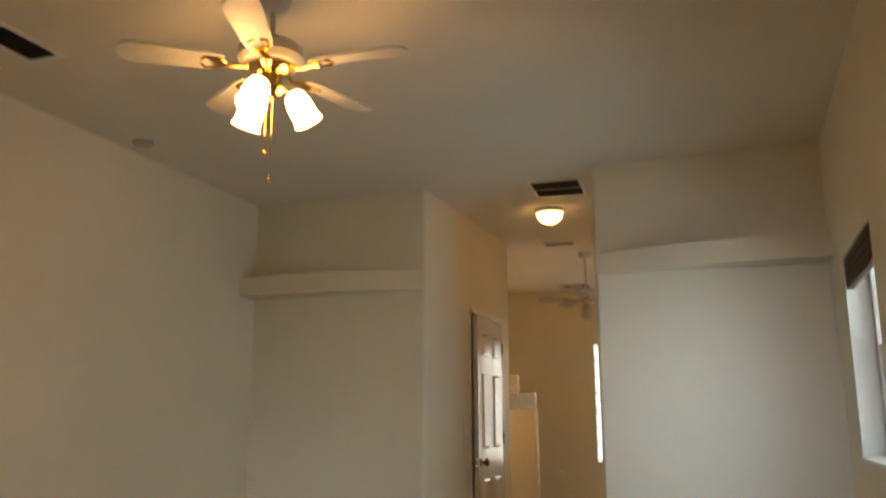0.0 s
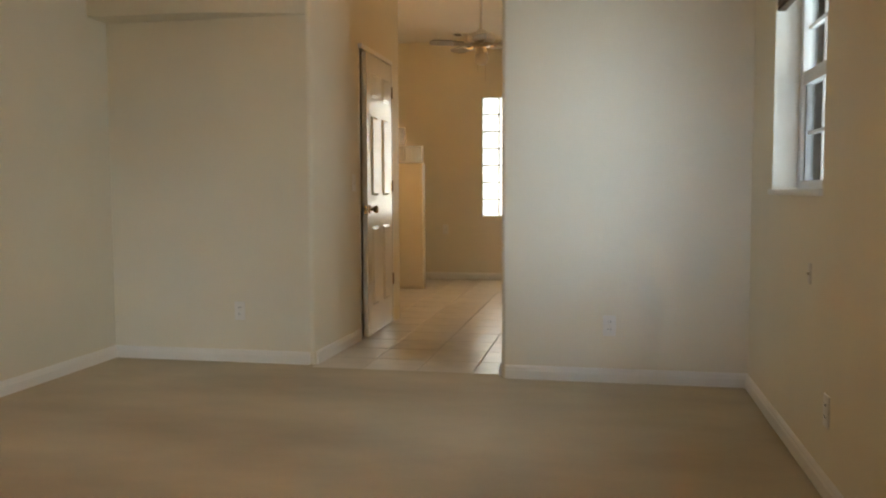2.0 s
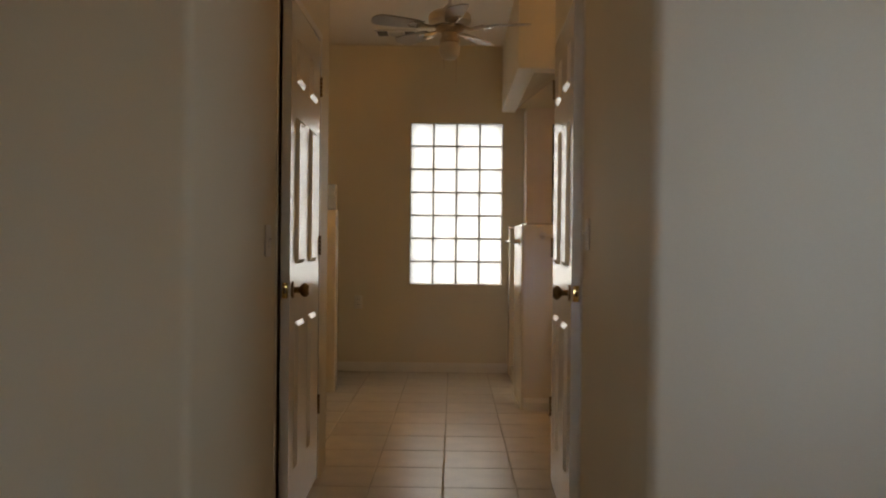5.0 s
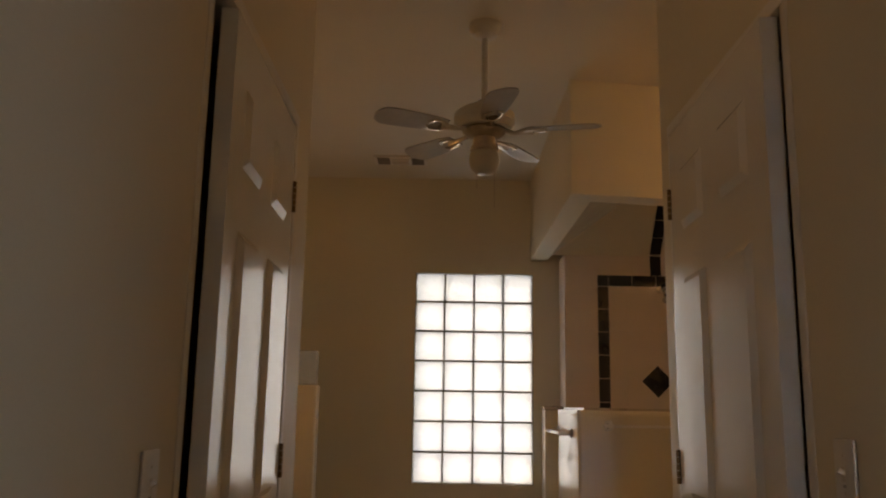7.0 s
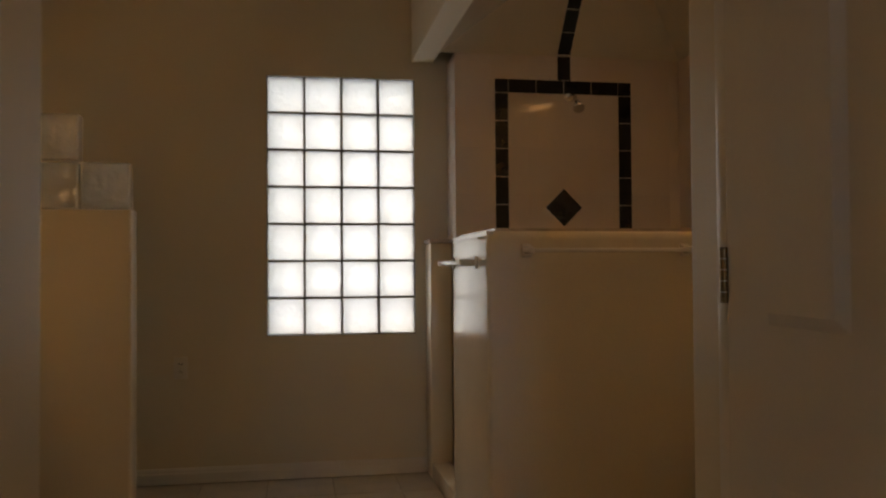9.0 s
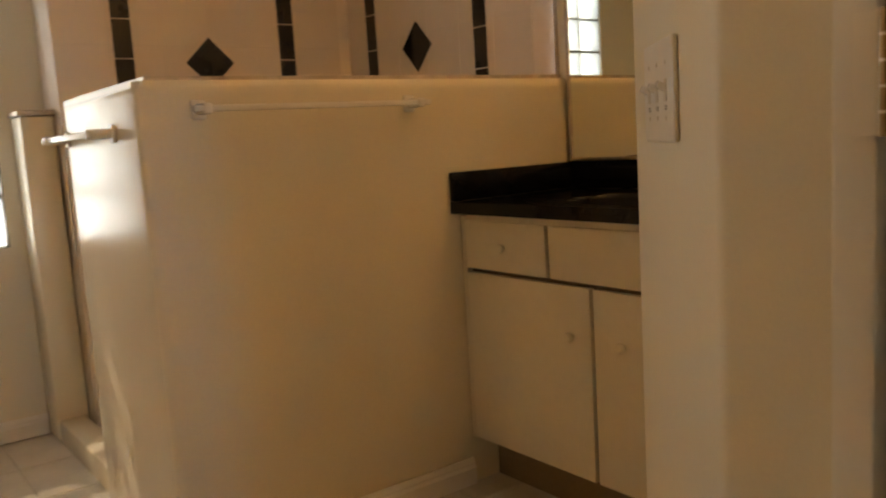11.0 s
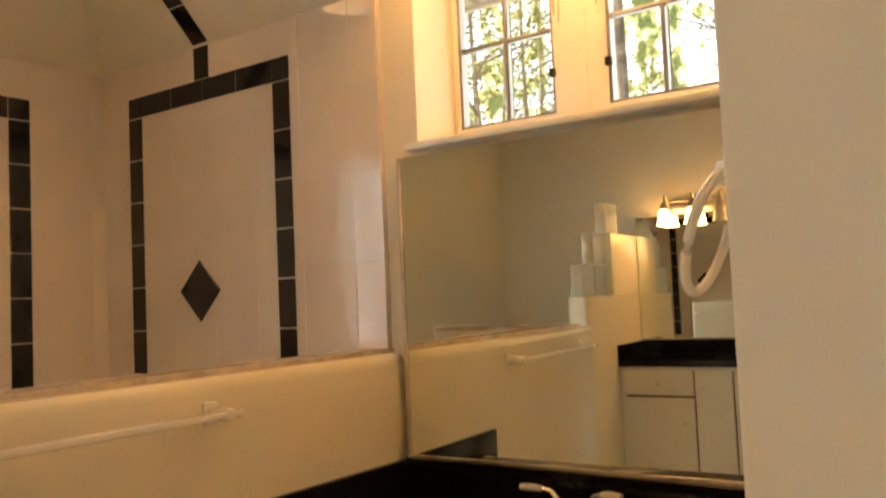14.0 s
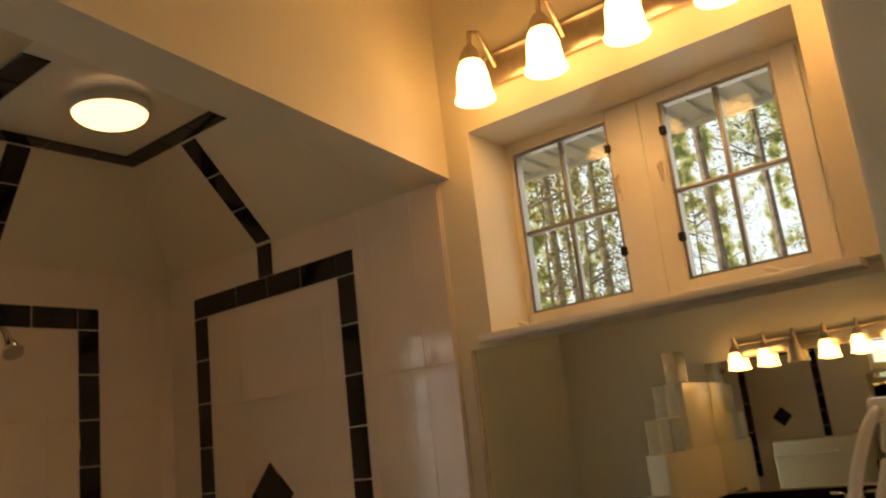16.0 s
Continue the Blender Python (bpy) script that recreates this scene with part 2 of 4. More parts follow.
def rounded(points, radii, steps=5):
    """The plan outline with some corners turned into bullnoses."""
    out, n = [], len(points)
    for i, (p, r) in enumerate(zip(points, radii)):
        p = Vector(p)
        if not r:
            out.append((p.x, p.y))
            continue
        a, b = (Vector(points[i - 1]) - p).normalized(), (Vector(points[(i + 1) % n]) - p).normalized()
        half = a.angle(b) / 2
        d, c = r / math.tan(half), p + (a + b).normalized() * (r / math.sin(half))
        s, e = p + a * d - c, p + b * d - c
        turn = s.angle_signed(e)
        for k in range(steps + 1):
            v = Matrix.Rotation(-turn * k / steps, 2) @ s
            out.append((c.x + v.x, c.y + v.y))
    return out


def lathe(profile, seg=24, bm=None, squash=(1, 1)):
    """A body turned round z from (radius, height) pairs."""
    fresh = bmesh.new()
    rings = []
    for r, z in profile:
        if r < 1e-5:
            rings.append([fresh.verts.new((0, 0, z))])
        else:
            rings.append([fresh.verts.new((r * squash[0] * math.cos(2 * math.pi * k / seg), r * squash[1] * math.sin(2 * math.pi * k / seg), z)) for k in range(seg)])
    for a, b in zip(rings, rings[1:]):
        for k in range(seg):
            q = [a[k % len(a)], a[(k + 1) % len(a)], b[(k + 1) % len(b)], b[k % len(b)]]
            q = list(dict.fromkeys(q))
            if len(q) > 2:
                fresh.faces.new(q)
    return joined(bm, fresh)


def tube(path, radius, seg=10, closed=False, bm=None):
    """A round bar along a path; radius may be one number or one a point."""
    fresh = bmesh.new()
    pts = [Vector(p) for p in path]
    n = len(pts)
    rad = [radius] * n if isinstance(radius, (int, float)) else radius
    rings = []
    up = Vector((0.13, 0.21, 0.97))
    for i, p in enumerate(pts):
        a = pts[i - 1] if (i or closed) else pts[0]
        b = pts[(i + 1) % n] if (i < n - 1 or closed) else pts[-1]
        d = (b - a).normalized()
        u = d.cross(up)
        if u.length < 0.2:
            u = d.cross(Vector((0.97, 0.1, 0.2)))
        u.normalize()
        w = d.cross(u)
        rings.append([fresh.verts.new(p + (u * math.cos(2 * math.pi * k / seg) + w * math.sin(2 * math.pi * k / seg)) * rad[i]) for k in range(seg)])
    pairs = list(zip(rings, rings[1:])) + ([(rings[-1], rings[0])] if closed else [])
    for a, b in pairs:
        for k in range(seg):
            fresh.faces.new((a[k], a[(k + 1) % seg], b[(k + 1) % seg], b[k]))
    if not closed:
        fresh.faces.new(rings[0][::-1])
        fresh.faces.new(rings[-1])
    return joined(bm, fresh)


def moved(bm, m):
    bmesh.ops.transform(bm, matrix=m, verts=bm.verts)
    return bm


def on_wall(x, y, z, facing):
    """The pose of a thing on a wall: its own -y looks along facing (degrees from +x)."""
    return pose(x, y, z, 0, 0, facing + 90)


# ---- the large structure ----
CEIL = 2.82
XL, XR, XB = -2.05, 1.79, 1.85   # side walls of the bedroom, right wall of the bath
YF, YB = 8.0, -3.9               # glass-block wall, wall behind the walk

wall = structure("wall_left", box(XL - 0.12, XL, YB, YF + 0.15, 0, CEIL), M_WALL, "cream painted side wall")
bm = prism(rounded([(XL, 3.016), (-0.712, 3.016), (-0.677, 3.922), (-0.797, 3.927), (-0.83, 3.136), (XL, 3.136)], [0, 0.03, 0, 0, 0, 0]), 0, CEIL)
structure("wall_bedroom_west", bm, M_WALL, "cream wall with a rounded corner", True)
bm = prism(rounded([(-0.648, 4.745), (-0.64, 4.915), (-0.935, 5.22), (XL, 5.22), (XL, 5.10), (-0.985, 5.10), (-0.77, 4.87), (-0.775, 4.745)], [0, 0.03, 0.03, 0, 0, 0, 0, 0]), 0, CEIL)
structure("wall_bath_west", bm, M_WALL, "cream angled wall beside the vanity", True)
structure("wall_hall_west", prism([(-0.677, 3.922), (-0.648, 4.745), (-0.775, 4.745), (-0.797, 3.927)], 2.075, CEIL), M_WALL, "wall over the closet door")
bm = prism(rounded([(XR, 2.98), (0.58, 2.98), (0.58, 3.915), (0.46, 3.915), (0.46, 2.86), (XR, 2.86)], [0, 0, 0, 0, 0.03, 0]), 0, CEIL)
structure("wall_bedroom_east", bm, M_WALL, "cream wall with a rounded corner", True)
bm = prism(rounded([(0.46, 4.775), (0.587, 4.775), (0.587, 4.87), (0.81, 5.10), (XB, 5.10), (XB, 5.22), (0.752, 5.222), (0.466, 4.893)], [0, 0, 0, 0, 0, 0, 0.03, 0.03]), 0, CEIL)
structure("wall_bath_east", bm, M_WALL, "cream angled wall with a switch plate", True)
structure("wall_hall_east", prism([(0.46, 3.915), (0.58, 3.915), (0.587, 4.775), (0.46, 4.775)], 2.075, CEIL), M_WALL, "wall over the closet door")


def wall_with_opening(name, x0, x1, y0, y1, hole, mat, label):
    """A wall along y with one window opening (y0, y1, z0, z1)."""
    a, b, lo, hi = hole
    bm = box(x0, x1, y0, a, 0, CEIL)
    box(x0, x1, b, y1, 0, CEIL, bm=bm)
    box(x0, x1, a, b, 0, lo, bm=bm)
    box(x0, x1, a, b, hi, CEIL, bm=bm)
    return structure(name, bm, mat, label)


wall_with_opening("wall_right", XR, XR + 0.2, YB, 5.0, (1.42, 2.335, 1.06, 2.04), M_WALL, "cream side wall with a window")
# the wall behind the vanity runs slightly askew below the window
bm = prism([(XB, 6.41), (XB, YF + 0.15), (XB + 0.24, YF + 0.15), (XB + 0.24, 5.0), (XB + 0.046, 5.0), (XB + 0.046, 5.10)], 0, 1.80)
for a, b, lo, hi in ((5.0, 5.465, 1.80, CEIL), (6.335, YF + 0.15, 1.80, CEIL), (5.465, 6.335, 2.36, CEIL)):
    box(XB, XB + 0.24, a, b, lo, hi, bm=bm)
structure("wall_vanity", bm, M_WALL, "cream wall over the vanity mirror")
structure("trim_mirror_ledge", prism([(XB - 0.002, 6.40), (XB + 0.045, 5.13), (XB + 0.045, 5.222), (XB - 0.022, 5.222), (XB - 0.022, 6.40)][::-1], 0.955, 0.9745), M_COUNTER, "black ledge under the mirror")
bm = box(XL, -0.4, YF, YF + 0.15, 0, CEIL)
box(0.4, XB, YF, YF + 0.15, 0, CEIL, bm=bm)
box(-0.4, 0.4, YF, YF + 0.15, 0, 0.757, bm=bm)
box(-0.4, 0.4, YF, YF + 0.15, 2.155, CEIL, bm=bm)
structure("wall_north", bm, M_WALL, "cream end wall round the glass blocks")
bm = box(XL, -1.5, YB - 0.15, YB, 0, CEIL)
box(0.0, XR, YB - 0.15, YB, 0, CEIL, bm=bm)
box(-1.5, 0.0, YB - 0.15, YB, 0, 0.4, bm=bm)
box(-1.5, 0.0, YB - 0.15, YB, 2.1, CEIL, bm=bm)
structure("wall_south", bm, M_WALL, "cream wall behind the walk")
structure("ceiling", box(XL - 0.12, XB + 0.24, YB - 0.15, YF + 0.15, CEIL, CEIL + 0.12), M_CEIL, "cream flat ceiling")
# carpet laid over the slab, tiles beyond the passage
structure("floor", box(XL - 0.12, XB + 0.24, YB - 0.15, YF + 0.15, -0.2, -0.006), M_GROUT, "tiled floor with dark joints")
structure("carpet", prism([(XL, YB), (XR, YB), (XR, 2.86), (0.46, 2.86), (0.46, 2.945), (-0.71, 2.945), (-0.712, 3.016), (XL, 3.016)], -0.006, 0.004), M_CARPET, "worn beige cut-pile carpet")


# bowed plant ledges across the front walls
def ledge(name, x_corner, x_wall, y):
    n = 22
    front = [(x_corner + (x_wall - x_corner) * k / n, y - 0.005 - 0.19 * math.sin(min(1, k / n * 1.6) * math.pi / 2)) for k in range(n + 1)]
    pts = front + [(x_wall, y), (x_corner, y)]
    bm = prism(pts, 2.115, 2.25)
    edges = [e for e in bm.edges if abs(e.verts[0].co.z - e.verts[1].co.z) < 1e-4 and max(v.co.y for v in e.verts) < y - 0.004]
    bmesh.ops.bevel(bm, geom=edges, offset=0.02, segments=3, affect="EDGES", profile=0.5)
    structure(name, bm, M_WALL, "bowed plaster plant ledge", True)


ledge("trim_ledge_west", -0.73, XL, 3.016)
ledge("trim_ledge_east", 0.48, XR, 2.86)


def baseboard(name, a, b, normal):
    """A moulded skirting from a to b; normal points into the room."""
    a, b, n = Vector((*a, 0)), Vector((*b, 0)), Vector((*normal, 0)).normalized()
    prof = [(0.0, 0.0), (0.014, 0.0), (0.014, 0.052), (0.010, 0.062), (0.010, 0.068), (0.004, 0.080), (0.0, 0.082)]
    bm = bmesh.new()
    rows = [[bm.verts.new(p + n * d + Vector((0, 0, z))) for d, z in prof] for p in (a, b)]
    k = len(prof)
    for i in range(k):
        bm.faces.new((rows[0][i], rows[0][(i + 1) % k], rows[1][(i + 1) % k], rows[1][i]))
    bm.faces.new(rows[0])
    bm.faces.new(rows[1][::-1])
    structure(name, bm, M_TRIM, "white moulded baseboard")


for i, (a, b, n) in enumerate((
        ((XL, YB), (XL, 3.0), (1, 0)), ((XL, 3.014), (-0.735, 3.014), (0, -1)), ((0.485, 2.858), (XR, 2.858), (0, -1)), ((XR - 0.002, YB), (XR - 0.002, 2.85), (-1, 0)),
        ((-0.708, 3.05), (-0.681, 3.89), (1, -0.036)), ((0.458, 2.89), (0.458, 3.90), (-1, 0)), ((-1.854, YF - 0.002), (0.455, YF - 0.002), (0, -1)),
        ((-0.66, 4.934), (-0.92, 5.203), (0.72, 0.69)), ((0.483, 4.915), (0.738, 5.208), (-0.755, 0.656)), ((0.46, 6.408), (1.36, 6.408), (0, -1)), ((-1.868, 7.09), (-1.868, YF - 0.02), (1, 0)))):
    baseboard("baseboard_%d" % (i + 1), a, b, n)


# ---- windows ----
def block_mesh():
    """One pressed block, 19 cm square and 8 cm deep, with a sunk inner face."""
    bm = box(-0.0938, 0.0938, -0.04, 0.04, -0.0938, 0.0938, 0.008, 2)
    faces = [f for f in bm.faces if abs(f.normal.y) > 0.99 and f.calc_area() > 0.02]
    bmesh.ops.inset_individual(bm, faces=faces, thickness=0.018, depth=-0.004)
    return bm


win = tagged(new("window_1"), "bright glass block window in white mortar", "", "", "structure")
win.matrix_world = pose(-0.4, YF + 0.045, 0.757)
first = None
for j in range(7):
    for i in range(4):
        if first is None:
            first = part("glass_block", block_mesh(), M_BLOCK, win)
            ob = first
        else:
            ob = new("glass_block", first.data)
            ob.parent = win
        ob.location = (0.1 + 0.2 * i, 0, 0.1 + 0.2 * j)
bm = bmesh.new()
for i in range(5):
    box(max(0, 0.2 * i - 0.0062), min(0.8, 0.2 * i + 0.0062), -0.036, 0.035, 0, 1.4, bm=bm)
for j in range(8):
    box(0, 0.8, -0.035, 0.034, max(0, 0.2 * j - 0.0062), min(1.398, 0.2 * j + 0.0062), bm=bm)
part("mortar", bm, M_MORTAR, win, "grey mortar joints")


# bedroom window: single-hung vinyl sash set deep in the wall, with a rolled woven shade
win = tagged(new("window_2"), "white single-hung vinyl window", "", "", "structure")
win.matrix_world = pose(XR + 0.13, 1.8775, 1.06, 0, 0, -90)
W2, H2 = 0.9125, 0.98
bm = box(-W2 / 2, -W2 / 2 + 0.05, -0.02, 0.05, 0, H2, 0.004)
box(W2 / 2 - 0.05, W2 / 2, -0.02, 0.05, 0, H2, 0.004, bm=bm)
box(-W2 / 2, W2 / 2, -0.019, 0.049, 0, 0.045, 0.004, bm=bm)
box(-W2 / 2, W2 / 2, -0.019, 0.049, H2 - 0.05, H2, 0.004, bm=bm)
part("window_frame", bm, M_VINYL, win)
part("meeting_rail", box(-W2 / 2 + 0.05, W2 / 2 - 0.05, -0.015, 0.04, 0.475, 0.535, 0.004), M_VINYL, win)
for z0, z1 in ((0.045, 0.475), (0.535, H2 - 0.05)):
    part("pane", box(-W2 / 2 + 0.05, W2 / 2 - 0.05, 0.012, 0.016, z0, z1), M_GLASS, win).visible_shadow = False
    for k in (-1, 1):
        part("muntin", box(k * 0.135 - 0.008, k * 0.135 + 0.008, 0.004, 0.022, z0, z1, 0.002), M_VINYL, win)
    part("muntin", box(-W2 / 2 + 0.05, W2 / 2 - 0.05, 0.003, 0.021, (z0 + z1) / 2 - 0.008, (z0 + z1) / 2 + 0.008, 0.002), M_VINYL, win)
part("sash_stile", box(-W2 / 2 + 0.05, -W2 / 2 + 0.075, -0.005, 0.03, 0.045, 0.475, 0.003), M_ALU, win, "grey weathered sash edge")
structure("window_sill_east", box(XR - 0.018, XR + 0.115, 1.412, 2.343, 1.042, 1.068, 0.006), M_TRIM, "white painted window sill", True)
bm = box(XR + 0.002, XR + 0.108, 2.330, 2.3352, 1.069, 2.04)
box(XR + 0.002, XR + 0.108, 1.4198, 1.425, 1.069, 2.04, bm=bm)
box(XR + 0.002, XR + 0.108, 1.425, 2.330, 2.035, 2.0402, bm=bm)
structure("trim_window_reveal", bm, M_TRIM, "white painted lining of the window reveal")
shade = thing("woven_shade", pose(XR + 0.02, 1.8775, 2.04, 0, 0, -90), "dark brown woven shade rolled up in the window", "window shade")
part("head_rail", box(-0.448, 0.448, -0.012, 0.022, -0.03, -0.006, 0.004), M_SHADEWOVEN, shade)
bm = bmesh.new()
for k in range(6):
    box(-0.448, 0.448, -0.018 + 0.003 * (k % 2), 0.020, -0.03 - 0.022 * (k + 1), -0.032 - 0.022 * k, 0.005, bm=bm)
part("folded_weave", bm, M_SHADEWOVEN, shade)
part("cord", tube([(-0.43, -0.02, -0.03), (-0.432, -0.022, -0.4), (-0.43, -0.02, -0.62)], 0.0018, 6), M_PLASTIC, shade, "thin white pull cord")

# bedroom window behind the walk
win = tagged(new("window_4"), "wide white window behind the walk", "", "", "structure")
win.matrix_world = pose(-0.75, YB - 0.1, 0.4, 0, 0, 180)
bm = box(-0.75, -0.69, -0.03, 0.03, 0, 1.7)
box(0.69, 0.75, -0.03, 0.03, 0, 1.7, bm=bm)
box(-0.03, 0.03, -0.03, 0.03, 0.05, 1.65, bm=bm)
box(-0.69, 0.69, -0.03, 0.03, 0, 0.05, bm=bm)
box(-0.69, 0.69, -0.03, 0.03, 1.65, 1.7, bm=bm)
part("window_frame", bm, M_VINYL, win)
for a, b in ((-0.69, -0.03), (0.03, 0.69)):
    part("pane", box(a, b, -0.002, 0.002, 0.05, 1.65), M_GLASS, win).visible_shadow = False

# vanity window: a pair of white casements in a deep plaster recess
win = tagged(new("window_3"), "pair of white casement windows over the mirror", "", "", "structure")
win.matrix_world = pose(XB + 0.205, 5.90, 1.80, 0, 0, -90)
PANES = ((-0.42, -0.115), (0.035, 0.325))     # along the wall, from the shower side
bm = bmesh.new()
xs = [-0.435, PANES[0][0], PANES[0][1], PANES[1][0], PANES[1][1], 0.435]
for a, b in ((xs[0], xs[1]), (xs[2], xs[3]), (xs[4], xs[5])):
    box(a, b, -0.02, 0.03, 0, 0.56, 0.003, bm=bm)
for a, b in PANES:
    box(a, b, -0.02, 0.03, 0, 0.062, bm=bm)
    box(a, b, -0.02, 0.03, 0.53, 0.56, bm=bm)
part("window_frame", bm, M_TRIM, win, "white painted casement frame")
part("mullion", box(-0.062, -0.018, -0.026, -0.02, 0.01, 0.55, 0.002), M_TRIM, win)
part("stop_bead", box(0.375, 0.387, -0.03, -0.02, 0.02, 0.545, 0.002), M_TRIM, win)
for a, b in PANES:
    part("pane", box(a, b, 0.004, 0.008, 0.062, 0.53), M_GLASS, win).visible_shadow = False
    c = (a + b) / 2
    bm = box(a, a + 0.009, -0.012, 0.016, 0.062, 0.53)
    box(b - 0.009, b, -0.012, 0.016, 0.062, 0.53, bm=bm)
    box(a, b, -0.011, 0.015, 0.062, 0.07, bm=bm)
    box(a, b, -0.011, 0.015, 0.521, 0.53, bm=bm)
    part("screen_frame", bm, M_ALU, win, "dark grey metal sash")
    part("muntin", box(c - 0.006, c + 0.006, -0.006, 0.014, 0.062, 0.53, 0.002), M_ALU, win)
    part("muntin", box(a, b, -0.007, 0.013, 0.285, 0.297, 0.002), M_ALU, win)
for x in (-0.098, 0.022):
    catch = part("latch", box(x - 0.006, x + 0.006, -0.026, -0.02, 0.30, 0.375, 0.002), M_TRIM, win, "white casement latch")
    part("lever", tube([(x, -0.026, 0.37), (x, -0.045, 0.355), (x + 0.004, -0.046, 0.315)], [0.004, 0.0045, 0.003], 8), M_NICKEL, catch)
for x, z in ((-0.118, 0.45), (-0.118, 0.17), (0.04, 0.45), (0.04, 0.17)):
    part("screen_clip", box(x - 0.008, x + 0.008, -0.03, -0.012, z - 0.011, z + 0.011, 0.003), M_DARKSLOT, win, "black screen clip")
for x in (-0.40, 0.28):
    crank = part("crank_base", box(x - 0.02, x + 0.02, -0.045, -0.02, 0.008, 0.034, 0.006), M_TRIM, win)
    part("crank_handle", tube([(x, -0.045, 0.025), (x - 0.01, -0.07, 0.028), (x - 0.045, -0.072, 0.042)], [0.005, 0.005, 0.006], 8), M_TRIM, crank)
structure("window_sill_vanity", box(XB - 0.03, XB + 0.19, 5.44, 6.36, 1.782, 1.803, 0.005), M_TRIM, "white sill with a nosed edge", True)


# ---- doors ----
def six_panel_door(name, m, width, hand, label):
    """A moulded six-panel slab hung from its far edge (own x = 0); it runs towards -x; own -y looks into the passage."""
    d = tagged(new(name), label, "", "", "structure")
    d.matrix_world = m
    H, T = 2.035, 0.035
    bm = bmesh.new()
    xs = [-width, -width + 0.104, -width / 2 - 0.0675, -width / 2 + 0.0575, -0.114, 0]
    zs = [0, 0.20, 0.80, 1.008, 1.605, 1.72, 1.915, H]
    for y, flip in ((-T, False), (0, True)):
        grid = [[bm.verts.new((x, y, z)) for x in xs] for z in zs]
        panels = []
        for j in range(len(zs) - 1):
            for i in range(len(xs) - 1):
                q = [grid[j][i], grid[j][i + 1], grid[j + 1][i + 1], grid[j + 1][i]]
                f = bm.faces.new(q[::-1] if flip else q)
                if i in (1, 3) and j in (1, 3, 5):
                    panels.append(f)
        bmesh.ops.inset_individual(bm, faces=panels, thickness=0.012, depth=-0.013)
        bmesh.ops.inset_individual(bm, faces=panels, thickness=0.014, depth=0.0)
        bmesh.ops.inset_individual(bm, faces=panels, thickness=0.026, depth=0.0115)
    bm.verts.ensure_lookup_table()
    edge = [[(xs[0], -T), (xs[0], 0)], [(0, -T), (0, 0)]]
    for (a, b) in edge:
        box(min(a[0], b[0]) - 0.0005, a[0] + 0.0005, -T, 0, 0, H, bm=bm)
    box(-width, 0, -T, 0, -0.001, 0, bm=bm)
    box(-width, 0, -T, 0, H, H + 0.001, bm=bm)
    part("slab", bm, M_DOOR, d, "white six-panel moulded slab", False)
    kx = -width + 0.06
    knob = part("knob", moved(lathe([(0, -0.066), (0.018, -0.065), (0.027, -0.054), (0.028, -0.046), (0.022, -0.036), (0.012, -0.028), (0.011, -0.014), (0.013, -0.008), (0.031, -0.006), (0.032, 0.0)], 24), pose(kx, -T, 0.92) @ pose(0, 0, 0, -90, 0, 0)), M_ANTIQUE, d, "dark antique brass knob")
    part("latch_plate", box(-width - 0.002, -width + 0.001, -T + 0.006, -0.006, 0.89, 0.95, 0.0004), M_BRASS, d)
    part("latch_bolt", box(-width - 0.011, -width - 0.002, -T + 0.012, -0.012, 0.91, 0.93, 0.002), M_ANTIQUE, d)
    for z in (0.345, 1.09, 1.83):
        h = part("hinge", tube([(0.004, -T - 0.004, z - 0.045), (0.004, -T - 0.004, z + 0.045)], 0.0065, 10), M_ANTIQUE, d, "antique brass butt hinge")
        bm = bmesh.new()
        for k in range(4):
            tube([(0.004, -T - 0.004, z - 0.045 + 0.018 * k + 0.0165), (0.004, -T - 0.004, z - 0.045 + 0.018 * k + 0.0185)], 0.0072, 10, bm=bm)
        part("knuckle_ring", bm, M_NICKEL, h)
        part("hinge_leaf", box(-0.001, 0.03, -T - 0.0035, -T - 0.001, z - 0.044, z + 0.044), M_TRIM, h, "painted hinge leaf")
    return d


# doors stand a hand's breadth ajar in the two side walls of the passage
six_panel_door("door_1", pose(-0.686, 4.715, 0.012, 0, 0, 91.0), 0.748, 1, "white six-panel closet door standing ajar")
dr = six_panel_door("door_2", pose(0.4575, 4.715, 0.012, 0, 0, -90), 0.765, -1, "white six-panel closet door standing ajar")


def mirrored_door(ob, m):
    """The same door hung on the other hand."""
    for o in (ob, *ob.children_recursive):
        if o.type == "MESH":
            o.data = o.data.copy()
            o.data.transform(Matrix.Scale(-1, 4, (1, 0, 0)))
            o.data.flip_normals()
    ob.matrix_world = m


mirrored_door(dr, pose(0.483, 4.733, 0.012, 0, 0, -91.6))


def casing(name, x, y0, y1, side, slant=0.0):
    """Thin painted lining and casing round a closet door; side is the way it faces (+1 or -1 in x)."""
    bm = bmesh.new()
    for y, x_at in ((y0 - 0.032, x), (y1 - 0.002, x + slant)):
        box(min(x_at - 0.09 * side, x_at + 0.004 * side), max(x_at - 0.09 * side, x_at + 0.004 * side), y, y + 0.034, 0, 2.07, 0.003, bm=bm)
    xa, xb = x + slant / 2 - 0.09 * side, x + slant / 2 + 0.006 * side + (0.012 * side if slant else 0)
    box(min(xa, xb), max(xa, xb), y0 - 0.032, y1 + 0.032, 2.06, 2.095, 0.003, bm=bm)
    structure(name, bm, M_TRIM, "white painted door casing", True)


casing("trim_door_west", -0.679, 3.926, 4.722, 1, 0.027)
casing("trim_door_east", 0.462, 3.947, 4.755, -1)


